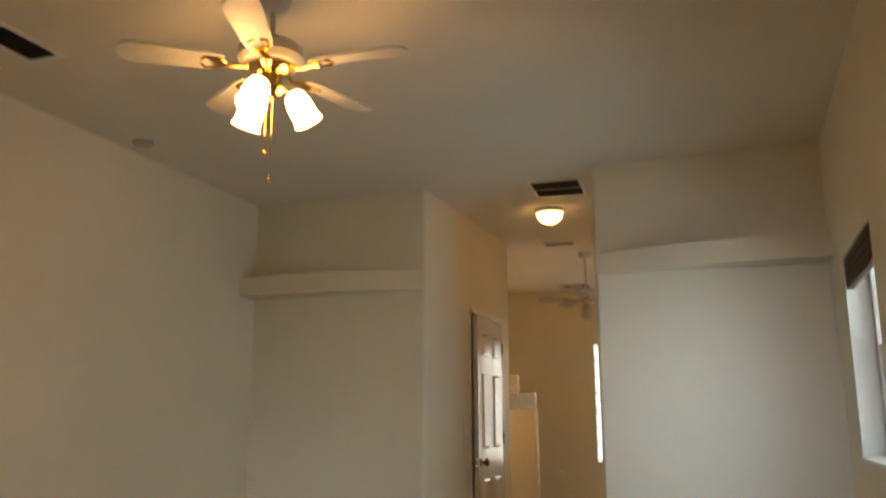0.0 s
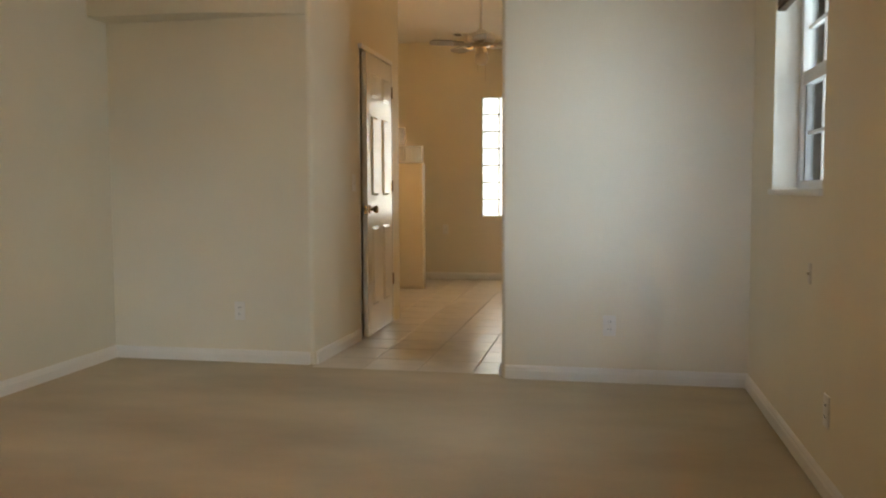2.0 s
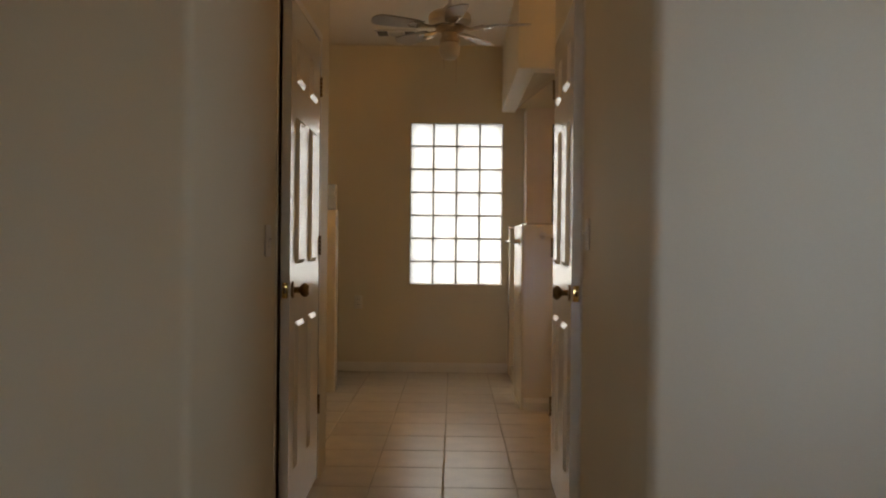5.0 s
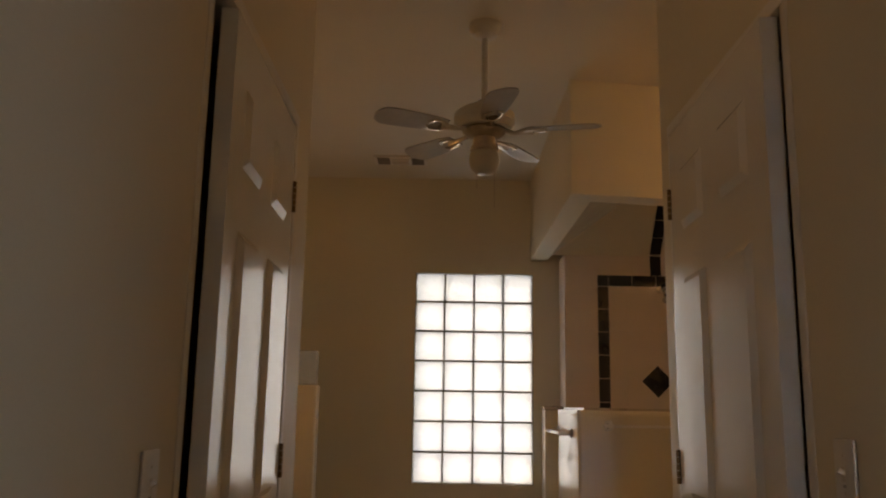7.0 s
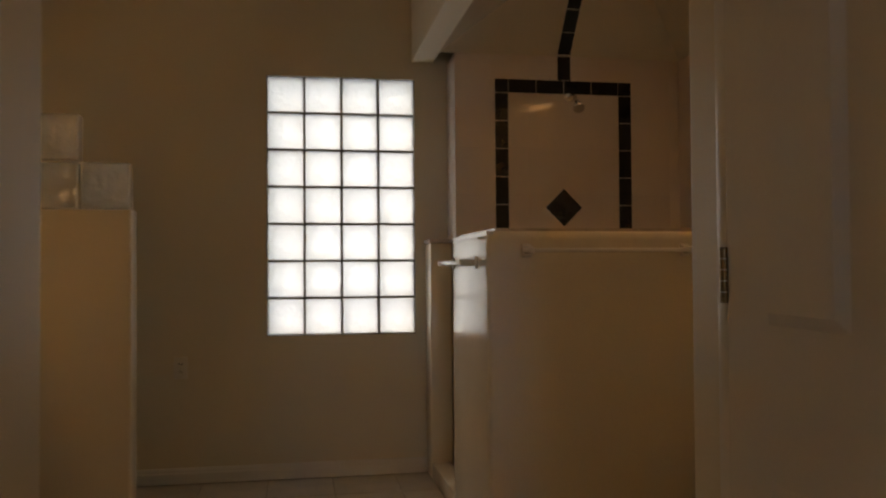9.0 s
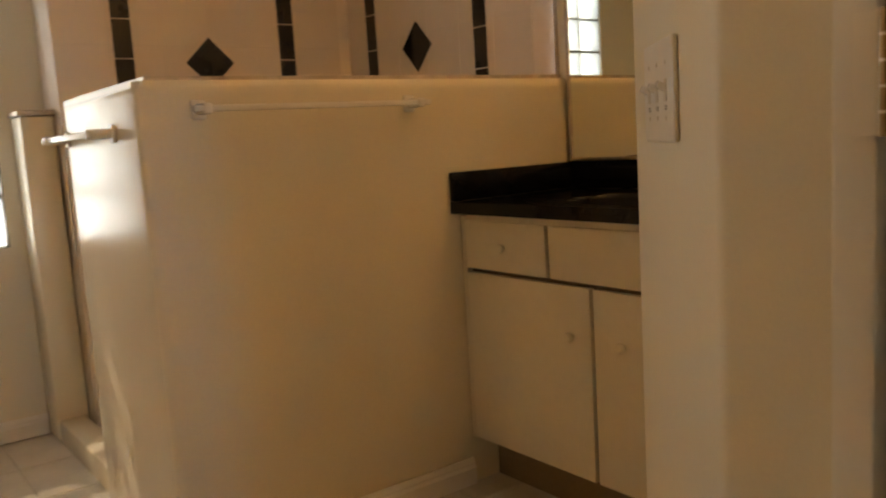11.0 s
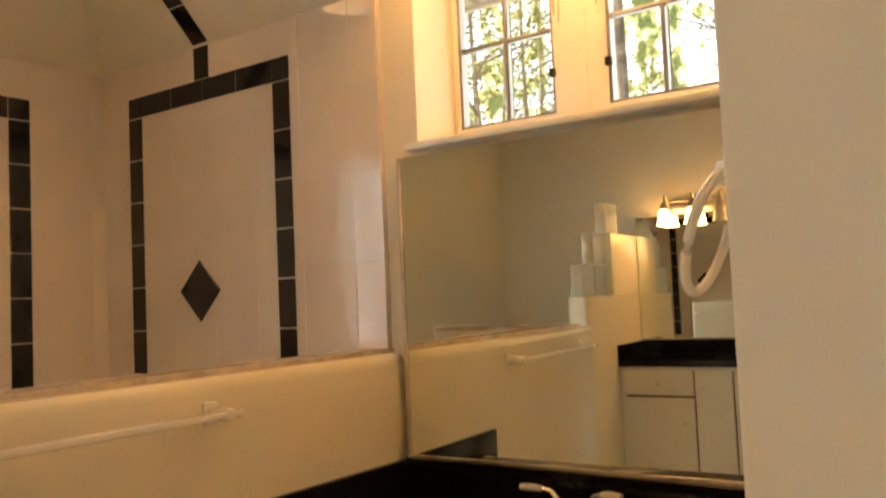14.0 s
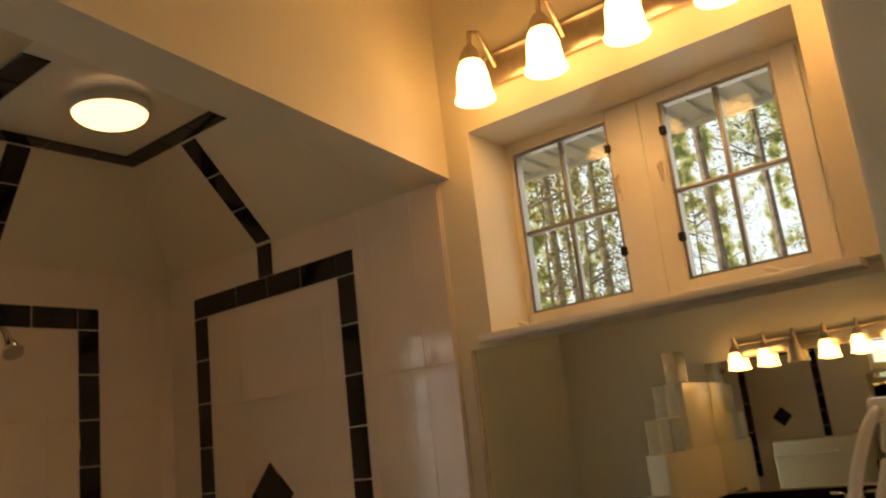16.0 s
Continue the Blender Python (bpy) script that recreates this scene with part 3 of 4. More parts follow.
# ---- bedroom things ----
def outlet(m, label, category="outlet", group="wall outlets"):
    t = thing("wall_outlet", m, label, category, group)
    part("cover_plate", box(-0.035, 0.035, -0.006, 0, -0.057, 0.057, 0.003), M_PLASTIC, t)
    for z in (-0.021, 0.021):
        r = part("receptacle", moved(lathe([(0, -0.002), (0.0165, -0.002), (0.017, 0.0)], 20), pose(0, -0.006, z, 90, 0, 0)), M_IVORY, t)
        bm = box(-0.008, -0.0055, -0.0085, -0.0075, z - 0.004, z + 0.006)
        box(0.0055, 0.008, -0.0085, -0.0075, z - 0.004, z + 0.006, bm=bm)
        part("slot", bm, M_DARKSLOT, r)
    part("screw", moved(lathe([(0, 0.0015), (0.003, 0.001), (0.0035, 0)], 10), pose(0, -0.006, 0, 90, 0, 0)), M_IVORY, t)
    return t


o1 = outlet(on_wall(-1.19, 3.016, 0.325, -90), "white duplex outlet on the wall under the ledge")
copy_thing(o1, on_wall(XL, 1.94, 0.325, 0))["label"] = "white duplex outlet low on the side wall"
copy_thing(o1, on_wall(1.06, 2.86, 0.32, -90))["label"] = "white duplex outlet on the bright wall under the ledge"
copy_thing(o1, on_wall(XR, 1.27, 0.30, 180))["label"] = "white duplex outlet under the window"
copy_thing(o1, on_wall(-0.84, YF, 0.60, -90))["label"] = "white outlet low on the bathroom end wall"
jack = thing("cable_jack", on_wall(XR, 1.56, 0.75, 180), "small ivory cable jack under the window", "cable jack")
part("cover_plate", box(-0.02, 0.02, -0.005, 0, -0.04, 0.04, 0.002), M_IVORY, jack)
part("socket", moved(lathe([(0, 0.008), (0.005, 0.008), (0.006, 0)], 12), pose(0, -0.005, 0, 90, 0, 0)), M_NICKEL, jack)

det = thing("smoke_detector", pose(-1.855, 1.48, CEIL), "round white smoke detector on the ceiling", "smoke detector")
part("base", lathe([(0, -0.012), (0.066, -0.012), (0.07, -0.008), (0.07, 0)], 28), M_PLASTIC, det)
part("cap", lathe([(0, -0.04), (0.035, -0.039), (0.052, -0.034), (0.06, -0.022), (0.062, -0.012), (0, -0.012)], 28), M_AGED, det)


def ceiling_vent(m, w, d, slats, label, bars=0, frame_mat=None, border=0.03, dark=None):
    t = thing("ceiling_vent", m, label, "vent", "ceiling vents")
    bm = bmesh.new()
    b = border
    for x0, x1, y0, y1 in ((-w / 2, w / 2, -d / 2, -d / 2 + b), (-w / 2, w / 2, d / 2 - b, d / 2), (-w / 2, -w / 2 + b, -d / 2 + b, d / 2 - b), (w / 2 - b, w / 2, -d / 2 + b, d / 2 - b)):
        box(x0, x1, y0, y1, -0.008, 0, 0.002, bm=bm)
    part("frame", bm, frame_mat or M_PLASTIC, t)
    part("duct", box(-w / 2 + b, w / 2 - b, -d / 2 + b, d / 2 - b, -0.001, 0.0), M_DARKSLOT, t, "dark duct opening")
    for k in range(slats):
        y = -d / 2 + b + (k + 0.5) * (d - 2 * b) / slats
        part("slat", moved(box(-w / 2 + b, w / 2 - b, -0.007, 0.007, -0.0008, 0.0008), pose(0, y, -0.006, 35, 0, 0)), dark or M_VENT, t, "", False)
    for k in range(bars):
        y = -d / 2 + (k + 1) * d / (bars + 1)
        part("bar", box(-w / 2 + b, w / 2 - b, y - 0.006, y + 0.006, -0.012, -0.006, 0.002), M_PLASTIC, t)
    return t


ceiling_vent(pose(-1.53, 0.28, CEIL, 0, 0, 0), 0.20, 0.34, 14, "ceiling supply vent with dark slats", 0, None, 0.025)
ceiling_vent(pose(0.165, 3.28, CEIL, 0, 0, 3), 0.36, 0.40, 12, "dark ceiling return grille in the passage", 1, None, 0.022)
v = ceiling_vent(pose(-0.20, 5.12, CEIL), 0.29, 0.16, 5, "small pale ceiling vent past the passage", 0, None, 0.02, M_IVORY)
v = thing("ceiling_vent", pose(-0.50, 7.55, CEIL), "white curved-blade ceiling vent with dark ends", "vent", "ceiling vents")
part("frame", box(-0.17, 0.17, -0.09, 0.09, -0.01, 0, 0.003), M_PLASTIC, v)
for x0, x1 in ((-0.15, -0.07), (0.07, 0.15)):
    part("opening", box(x0, x1, -0.07, 0.07, -0.0125, -0.009), M_VENT, v, "dark louvre opening")
for k in range(4):
    part("curved_blade", moved(box(-0.055, 0.055, -0.008, 0.008, -0.001, 0.001), pose(0, -0.05 + 0.033 * k, -0.014, 30, 0, 0)), M_PLASTIC, v)


def dome_light(m, r, h, label, metal, glass):
    t = thing("ceiling_light", m, label, "ceiling light")
    part("base", lathe([(0, 0), (r * 1.0, 0), (r * 1.02, -0.015), (r * 0.97, -0.028), (0, -0.028)], 36), metal, t)
    prof = [(r * 0.96 * math.cos(a), -0.028 - h * math.sin(a)) for a in [k * math.pi / 2 / 9 for k in range(10)]]
    part("glass_dome", lathe(prof, 36), glass, t, "lit white glass dome")
    return t


dome_light(pose(-0.02, 3.87, CEIL), 0.105, 0.085, "lit round ceiling light in the passage", M_PLASTIC, M_DOMELIT)


def bell_shade(lit, r0=0.028, r1=0.062, h=0.13):
    """A bell of frosted glass hanging open downwards, with a thin wall."""
    out = [(r0, 0), (r0 + 0.012, -0.012), (r0 + 0.020, -0.04), (r0 + 0.023, -0.075), (r1 - 0.008, -h + 0.022), (r1, -h), (r1 - 0.004, -h - 0.001)]
    return out + [(r - 0.004, z) for r, z in out[-3::-1]]


def blade(length, width, root):
    """A paddle blade along +x, rounded at the tip."""
    pts = [(root, -width * 0.32), (root + 0.06, -width * 0.42), (length * 0.8, -width / 2), (length - 0.05, -width / 2)]
    for k in range(9):
        a = -math.pi / 2 + math.pi * k / 8
        pts.append((length - 0.05 + 0.05 * math.cos(a), width / 2 * math.sin(a)))
    pts += [(length * 0.8, width / 2), (root + 0.06, width * 0.42), (root, width * 0.32)]
    return prism(pts, -0.003, 0.003)


def ceiling_fan(m, label, rod, metal, body, blade_mat, reach, turn, lights):
    t = thing("ceiling_fan", m, label, "ceiling fan", "ceiling fans")
    part("canopy", lathe([(0, 0), (0.066, 0), (0.066, -0.02), (0.05, -0.05), (0.022, -0.062), (0, -0.062)], 28), body, t)
    part("downrod", lathe([(0.012, -0.06), (0.012, -rod)], 14), body, t)
    z = -rod
    part("motor_housing", lathe([(0, z + 0.01), (0.03, z + 0.008), (0.045, z - 0.012), (0.10, z - 0.03), (0.122, z - 0.05), (0.124, z - 0.085), (0.105, z - 0.11), (0, z - 0.115)], 36), body, t)
    part("hub", lathe([(0, z - 0.112), (0.085, z - 0.112), (0.09, z - 0.122), (0.07, z - 0.14), (0.045, z - 0.15), (0.045, z - 0.185), (0, z - 0.19)], 32), metal, t)
    for k in range(5):
        a = turn + 72 * k
        mm = pose(0, 0, z - 0.12, 0, 0, a) @ pose(0, 0, 0, 11, 0, 0)
        part("blade", moved(blade(reach, 0.122, 0.17), mm), blade_mat, t)
        br = tube([(0.08, 0, 0.002), (0.12, 0.012, -0.012), (0.16, 0, -0.006), (0.2, 0, -0.005)], [0.011, 0.009, 0.012, 0.02], 8)
        for s in (-1, 1):
            tube([(0.15, 0, -0.006), (0.19, s * 0.03, -0.006), (0.235, s * 0.034, -0.006), (0.25, s * 0.012, -0.006)], 0.006, 6, bm=br)
        part("blade_arm", moved(br, mm), metal, t)
    zk = z - 0.185
    if lights == 3:
        part("light_fitter", lathe([(0, zk + 0.002), (0.05, zk), (0.055, zk - 0.02), (0.04, zk - 0.04), (0.015, zk - 0.05), (0.008, zk - 0.065), (0, zk - 0.066)], 28), metal, t)
        for k in range(3):
            a = 120 * k + 37
            base = pose(0, 0, zk - 0.02, 0, 0, a)
            part("lamp_arm", moved(tube([(0.04, 0, 0), (0.065, 0, 0.008), (0.085, 0, -0.006)], [0.008, 0.007, 0.014], 10), base), metal, t)
            part("glass_shade", moved(lathe(bell_shade(True, 0.027, 0.057, 0.125), 26), base @ pose(0.085, 0, -0.004, 0, -30, 0)), M_FANLIT, t, "lit frosted bell shade")
        for dx, l in ((0.012, 0.30), (-0.014, 0.20)):
            part("pull_chain", tube([(dx, 0, zk - 0.05), (dx, 0, zk - 0.05 - l)], 0.0016, 6), metal, t)
            part("chain_knob", moved(lathe([(0, 0), (0.006, -0.006), (0.008, -0.016), (0.005, -0.026), (0, -0.028)], 10), pose(dx, 0, zk - 0.05 - l)), metal, t)
    else:
        part("light_collar", lathe([(0, zk + 0.002), (0.055, zk), (0.058, zk - 0.018), (0.05, zk - 0.024), (0, zk - 0.024)], 28), metal, t)
        part("glass_globe", lathe([(0.048, zk - 0.018), (0.058, zk - 0.035), (0.061, zk - 0.06), (0.055, zk - 0.09), (0.036, zk - 0.112), (0, zk - 0.12)], 30), M_SHADEOFF, t, "unlit frosted glass globe")
        for dx, l in ((0.04, 0.26), (-0.03, 0.18)):
            part("pull_chain", tube([(dx, -0.03, zk), (dx, -0.03, zk - l)], 0.0016, 6), M_NICKEL, t)
    return t


ceiling_fan(pose(-0.312, 0.32, CEIL), "brass and white ceiling fan with lit bell lamps", 0.165, M_BRASS, M_FANWHITE, M_FANWHITE, 0.54, 2, 3)
ceiling_fan(pose(-0.055, 5.61, CEIL), "white ceiling fan on a downrod, lamp off", 0.345, M_NICKEL, M_FANWHITE, M_BLADE, 0.47, -12, 1)


def switch_plate(m, gangs, label, mat):
    t = thing("light_switch", m, label, "light switch", "light switches")
    w = 0.07 + 0.046 * (gangs - 1)
    part("cover_plate", box(-w / 2, w / 2, -0.007, 0, -0.057, 0.057, 0.004), mat, t)
    for k in range(gangs):
        x = (k - (gangs - 1) / 2) * 0.046
        tg = part("toggle_opening", box(x - 0.005, x + 0.005, -0.0085, -0.006, -0.012, 0.012), M_IVORY, t)
        part("toggle", moved(box(-0.0035, 0.0035, -0.011, 0, -0.004, 0.004, 0.0012), pose(x, -0.007, 0.002, -28, 0, 0)), M_CERAMIC, tg)
        bm = box(x - 0.004, x + 0.004, -0.0078, -0.0066, -0.0215, -0.0195)
        box(x - 0.004, x + 0.004, -0.0078, -0.0066, -0.0185, -0.0165, bm=bm)
        part("print", bm, M_GREYINK, t, "small grey print")
        for z in (-0.03, 0.03):
            part("screw", moved(lathe([(0, 0.0012), (0.0024, 0.0008), (0.0028, 0)], 10), pose(x, -0.007, z, 90, 0, 0)), M_IVORY, t)
    return t


switch_plate(pose(0.6165, 5.0665, 1.112, 0, 0, -130.6), 3, "ivory triple switch plate on the angled wall", M_PLASTIC)
switch_plate(on_wall(0.46, 3.80, 1.155, 180), 1, "white single switch beside the closet door", M_PLASTIC)
switch_plate(pose(-0.6825, 3.775, 1.12, 0, 0, 88), 1, "white single switch near the ajar closet door", M_PLASTIC)


# ---- bath: shower partition, soffit and vault ----
PT = 1.248     # top of the partition
bm = prism(rounded([(0.44, 6.41), (XB, 6.41), (XB, 6.53), (0.56, 6.53), (0.56, 7.10), (0.44, 7.10)], [0.02, 0, 0, 0, 0.02, 0.02]), 0, PT)
rim = [e for e in bm.edges if all(v.co.z > PT - 0.001 for v in e.verts) and (all(v.co.y < 6.435 for v in e.verts) or all(v.co.x < 0.465 for v in e.verts))]
bmesh.ops.bevel(bm, geom=rim, offset=0.032, segments=5, affect="EDGES", profile=0.5)
structure("wall_shower_partition", bm, M_PONY, "glossy cream half-height shower wall with a rounded top edge", True)
bm = prism([(0.475, 6.445), (XB, 6.445), (XB, 6.54), (0.57, 6.54), (0.57, 7.09), (0.475, 7.09)], PT - 0.002, PT + 0.012)
structure("trim_partition_cap", bm, M_CAP, "brown speckled stone cap")
structure("wall_shower_stub", box(0.455, 0.575, 7.83, YF - 0.002, 0, PT, 0.012), M_PONY, "cream half-height stub wall at the shower entry", True)
structure("trim_stub_cap", box(0.447, 0.583, 7.822, YF - 0.004, PT, PT + 0.02, 0.006), M_CAP, "brown speckled stone cap", True)
structure("shower_curb", box(0.46, 0.56, 7.10, 7.83, -0.006, 0.09, 0.01), M_PONY, "low shower curb at the entry", True)

SZ = 2.25
bm = prism([(0.385, 6.17), (XB, 6.415), (XB, 6.55), (0.50, 6.32), (0.50, YF), (0.385, YF)], SZ, CEIL)
structure("wall_shower_soffit", bm, M_WALL, "cream soffit over the shower")
YS = 7.76     # furred-out end wall of the shower
outer = [(0.50, 6.30), (XB, 6.53), (XB, YS), (0.50, YS)]
TX0, TX1, TY0, TY1, TZ = 0.935, 1.555, 6.955, 7.50, 2.56
inner = [(TX0, TY0 - 0.12), (TX1, TY0 - 0.06), (TX1, TY1), (TX0, TY1)]
bm = bmesh.new()
for lift in (0.0, 0.05):
    lo = [bm.verts.new((x, y, SZ + lift)) for x, y in outer]
    hi = [bm.verts.new((x, y, TZ + lift)) for x, y in inner]
    for k in range(4):
        bm.faces.new((lo[k], lo[(k + 1) % 4], hi[(k + 1) % 4], hi[k]))
    bm.faces.new(hi)
structure("ceiling_shower_vault", bm, M_PONY, "cream hipped shower ceiling with a flat tray")
dome_light(pose(1.245, 7.105, TZ), 0.104, 0.035, "lit round flush light in the shower ceiling", M_PLASTIC, M_SHOWERLIT)

# glazed wall tiles; each is a piece on a thin bed
bed_e = structure("wall_tile_east", box(XB - 0.006, XB - 0.001, 6.45, YS - 0.006, 0, SZ - 0.002), M_SHGROUT, "white glazed shower tile with black bands")
bed_n = structure("wall_tile_north", box(0.58, XB - 0.006, YS - 0.006, YF - 0.002, 0, SZ - 0.002), M_SHGROUT, "white glazed shower tile with black bands")


def tile_mesh(name, w, h, t, mat, bevel=0.0015):
    me = bpy.data.meshes.new(name)
    b = box(-w / 2, w / 2, -t, 0, -h / 2, h / 2)
    front = [e for e in b.edges if all(v.co.y < -t / 2 for v in e.verts)]
    bmesh.ops.bevel(b, geom=front, offset=bevel, segments=1, affect="EDGES")
    bmesh.ops.recalc_face_normals(b, faces=b.faces)
    b.to_mesh(me)
    b.free()
    me.materials.append(mat)
    return me


def lay(me, name, bed, m, rng=None):
    """Sets one tile on its bed, a hair out of true where rng is given."""
    ob = new(name, me)
    ob.parent = bed
    ob.matrix_world = m @ pose(0, 0, 0, rng.gauss(0, 0.22), 0, rng.gauss(0, 0.3)) if rng else m
    return ob


set_rng = random.Random(3)


def east(y, z, lift=0.0, turn=0.0):
    return pose(XB - 0.0055 - lift, y, z) @ pose(0, 0, 0, 0, 0, -90) @ pose(0, 0, 0, 0, turn, 0)


def north(x, z, lift=0.0, turn=0.0):
    return pose(x, YS - 0.0055 - lift, z) @ pose(0, 0, 0, 0, turn, 0)


me = tile_mesh("tile", 0.1997, 0.2497, 0.006, M_SHTILE, 0.0003)
for j in range(9):
    for k in range(6):
        lay(me, "tile", bed_e, east(6.66 + 0.2 * k, 0.124 + 0.25 * j), set_rng)
    for k in range(6):
        lay(me, "tile", bed_n, north(0.68 + 0.2 * k, 0.124 + 0.25 * j), set_rng)
me = tile_mesh("edge_tile", 0.1042, 0.2495, 0.006, M_SHTILE, 0.0004)
for j in range(9):
    lay(me, "edge_tile", bed_e, east(6.5073, 0.124 + 0.25 * j), set_rng)
blk = tile_mesh("black_tile", 0.071, 0.1445, 0.004, M_BLACKTILE)
cor = tile_mesh("black_tile", 0.071, 0.071, 0.004, M_BLACKTILE)
dia = tile_mesh("black_diamond", 0.143, 0.143, 0.004, M_BLACKTILE)


def tiled_frame(place, bed, a, b, top, mid, diamond, diamond_z):
    """A black tile frame between a and b under top, with a strip up from its middle and a diamond inside."""
    w, s = 0.0725, 0.149
    for end in (a + w / 2, b - w / 2):
        lay(cor, "black_tile", bed, place(end, top - w / 2, 0.006))
        for k in range(8):
            lay(blk, "black_tile", bed, place(end, top - w - 0.0015 - s * (k + 0.5), 0.006))
    n = round((b - a - 2 * w) / s)
    step = (b - a - 2 * w) / n
    span = tile_mesh("black_tile", 0.071, step - 0.0045, 0.004, M_BLACKTILE)
    for k in range(n):
        lay(span, "black_tile", bed, place(a + w + step * (k + 0.5), top - w / 2, 0.006, 90))
    up = tile_mesh("black_tile", 0.071, SZ - top - 0.004, 0.004, M_BLACKTILE)
    lay(up, "black_tile", bed, place(mid, (SZ + top) / 2, 0.006))
    lay(dia, "black_diamond", bed, place(diamond, diamond_z, 0.006, 45))


tiled_frame(east, bed_e, 6.797, 7.599, 2.139, 7.20, 7.233, 1.447)
tiled_frame(north, bed_n, 0.795, 1.557, 2.118, 1.178, 1.172, 1.434)
# bands over the vault: up the slopes and round the tray
vault_band = tagged(new("trim_vault_bands"), "black tile bands on the shower ceiling", "", "", "structure")


def strip(p, q, normal):
    p, q, n = Vector(p), Vector(q), Vector(normal).normalized()
    d = (q - p)
    k = max(1, round(d.length / 0.15))
    d.normalize()
    s = (Vector(q) - Vector(p)).length / k
    me = tile_mesh("black_tile", 0.071, s - 0.0045, 0.004, M_BLACKTILE)
    side = d.cross(-n)
    rot = Matrix((side, -n, d)).transposed().to_4x4()
    for i in range(k):
        lay(me, "black_tile", vault_band, Matrix.Translation(p + d * s * (i + 0.5) + n * 0.001) @ rot)


se = Vector((-(TZ - SZ), 0, -(XB - TX1))).normalized()
strip((XB - 0.010, 7.20, SZ + 0.010), (TX1 + 0.004, 7.20, TZ - 0.005), se)
sn = Vector((0, -(TZ - SZ), -(YS - TY1))).normalized()
strip((1.178, YS - 0.010, SZ + 0.010), (1.178, TY1 + 0.004, TZ - 0.005), sn)
down = (0, 0, -1)
for p, q in (((TX0, TY1 - 0.036, TZ), (TX1, TY1 - 0.036, TZ)), ((TX0 + 0.036, TY0, TZ), (TX0 + 0.036, TY1 - 0.073, TZ)), ((TX1 - 0.036, TY0, TZ), (TX1 - 0.036, TY1 - 0.073, TZ))):
    strip(p, q, down)

sh = thing("shower_head", on_wall(1.207, YS - 0.012, 2.03, -90), "chrome shower arm and head on the tiled wall", "shower head")
part("flange", moved(lathe([(0, 0.012), (0.018, 0.010), (0.028, 0.0)], 20), pose(0, 0, 0, 90, 0, 0)), M_CHROME, sh)
part("arm", tube([(0, 0, 0), (0, -0.05, 0.004), (0, -0.09, -0.012), (0, -0.12, -0.045)], 0.0095, 12), M_CHROME, sh)
part("head", moved(lathe([(0, 0.0), (0.012, 0.0), (0.014, -0.02), (0.024, -0.045), (0.032, -0.06), (0.03, -0.066), (0, -0.066)], 22), pose(0, -0.115, -0.04, -40, 0, 0)), M_CHROME, sh)


def towel_bar(m, length, label):
    """White ceramic posts and a flat bar; own -y stands off the wall."""
    t = thing("towel_bar", m, label, "towel bar", "towel bars")
    for s in (-1, 1):
        b = box(s * length / 2 - 0.019, s * length / 2 + 0.019, -0.010, 0, -0.024, 0.024, 0.006)
        box(s * length / 2 - 0.012, s * length / 2 + 0.012, -0.071, -0.008, -0.013, 0.013, 0.006, bm=b)
        part("post", b, M_CERAMIC, t)
    part("bar", box(-length / 2 - 0.034, length / 2 + 0.034, -0.068, -0.054, -0.0075, 0.0075, 0.003), M_CERAMIC, t)
    return t


towel_bar(on_wall(0.892, 6.41, 1.177, -90), 0.615, "white ceramic towel bar on the cream half wall")
towel_bar(on_wall(0.44, 6.83, 1.135, 180), 0.46, "white ceramic towel bar on the end of the half wall")


# ---- vanities ----
def vanity(m, width, depth, drawers, doors, label, tall=()):
    """A floating slab-front cabinet; own x runs along the wall, own -y into the room."""
    t = thing("vanity_cabinet", m, label, "cabinet", "vanity cabinets")
    # box front and toe kick are coloured dark in place of shade
    part("carcass", box(0.004, width - 0.004, -depth + 0.02, -depth + 0.031, 0.15, 0.832), M_CABSHADE, t, "cabinet box painted dark as shade in the gaps")
    part("toe_kick", box(0.004, width - 0.004, -depth + 0.10, 0, 0, 0.15), M_CABSHADE, t, "recessed toe kick painted dark as shade")
    part("end_filler", box(0.004, 0.026, -depth, -depth + 0.02, 0.15, 0.84, 0.002), M_CAB, t)
    part("end_filler", box(width - 0.03, width - 0.004, -depth, -depth + 0.02, 0.15, 0.84, 0.002), M_CAB, t)
    part("top_rail", box(0.026, width - 0.03, -depth + 0.004, -depth + 0.02, 0.825, 0.85), M_CAB, t)

    def knob(x, z, parent):
        part("knob", moved(lathe([(0, 0.024), (0.010, 0.023), (0.0145, 0.017), (0.013, 0.011), (0.006, 0.008), (0.006, 0.0)], 16), pose(x, -depth - 0.004, z, 90, 0, 0)), M_CAB, parent)

    for a, b, k in drawers:
        d = part("drawer_front", box(a, b, -depth - 0.004, -depth + 0.016, 0.685, 0.828, 0.0025), M_CAB, t)
        if k:
            knob((a + b) / 2, 0.755, d)
    for a, b, k in doors:
        d = part("door", box(a, b, -depth - 0.004, -depth + 0.016, 0.155, 0.672, 0.0025), M_CAB, t)
        knob(k, 0.54, d)
    for a, b, k in tall:
        d = part("door", box(a, b, -depth - 0.004, -depth + 0.016, 0.155, 0.828, 0.0025), M_CAB, t)
        knob(k, 0.745, d)
    return t


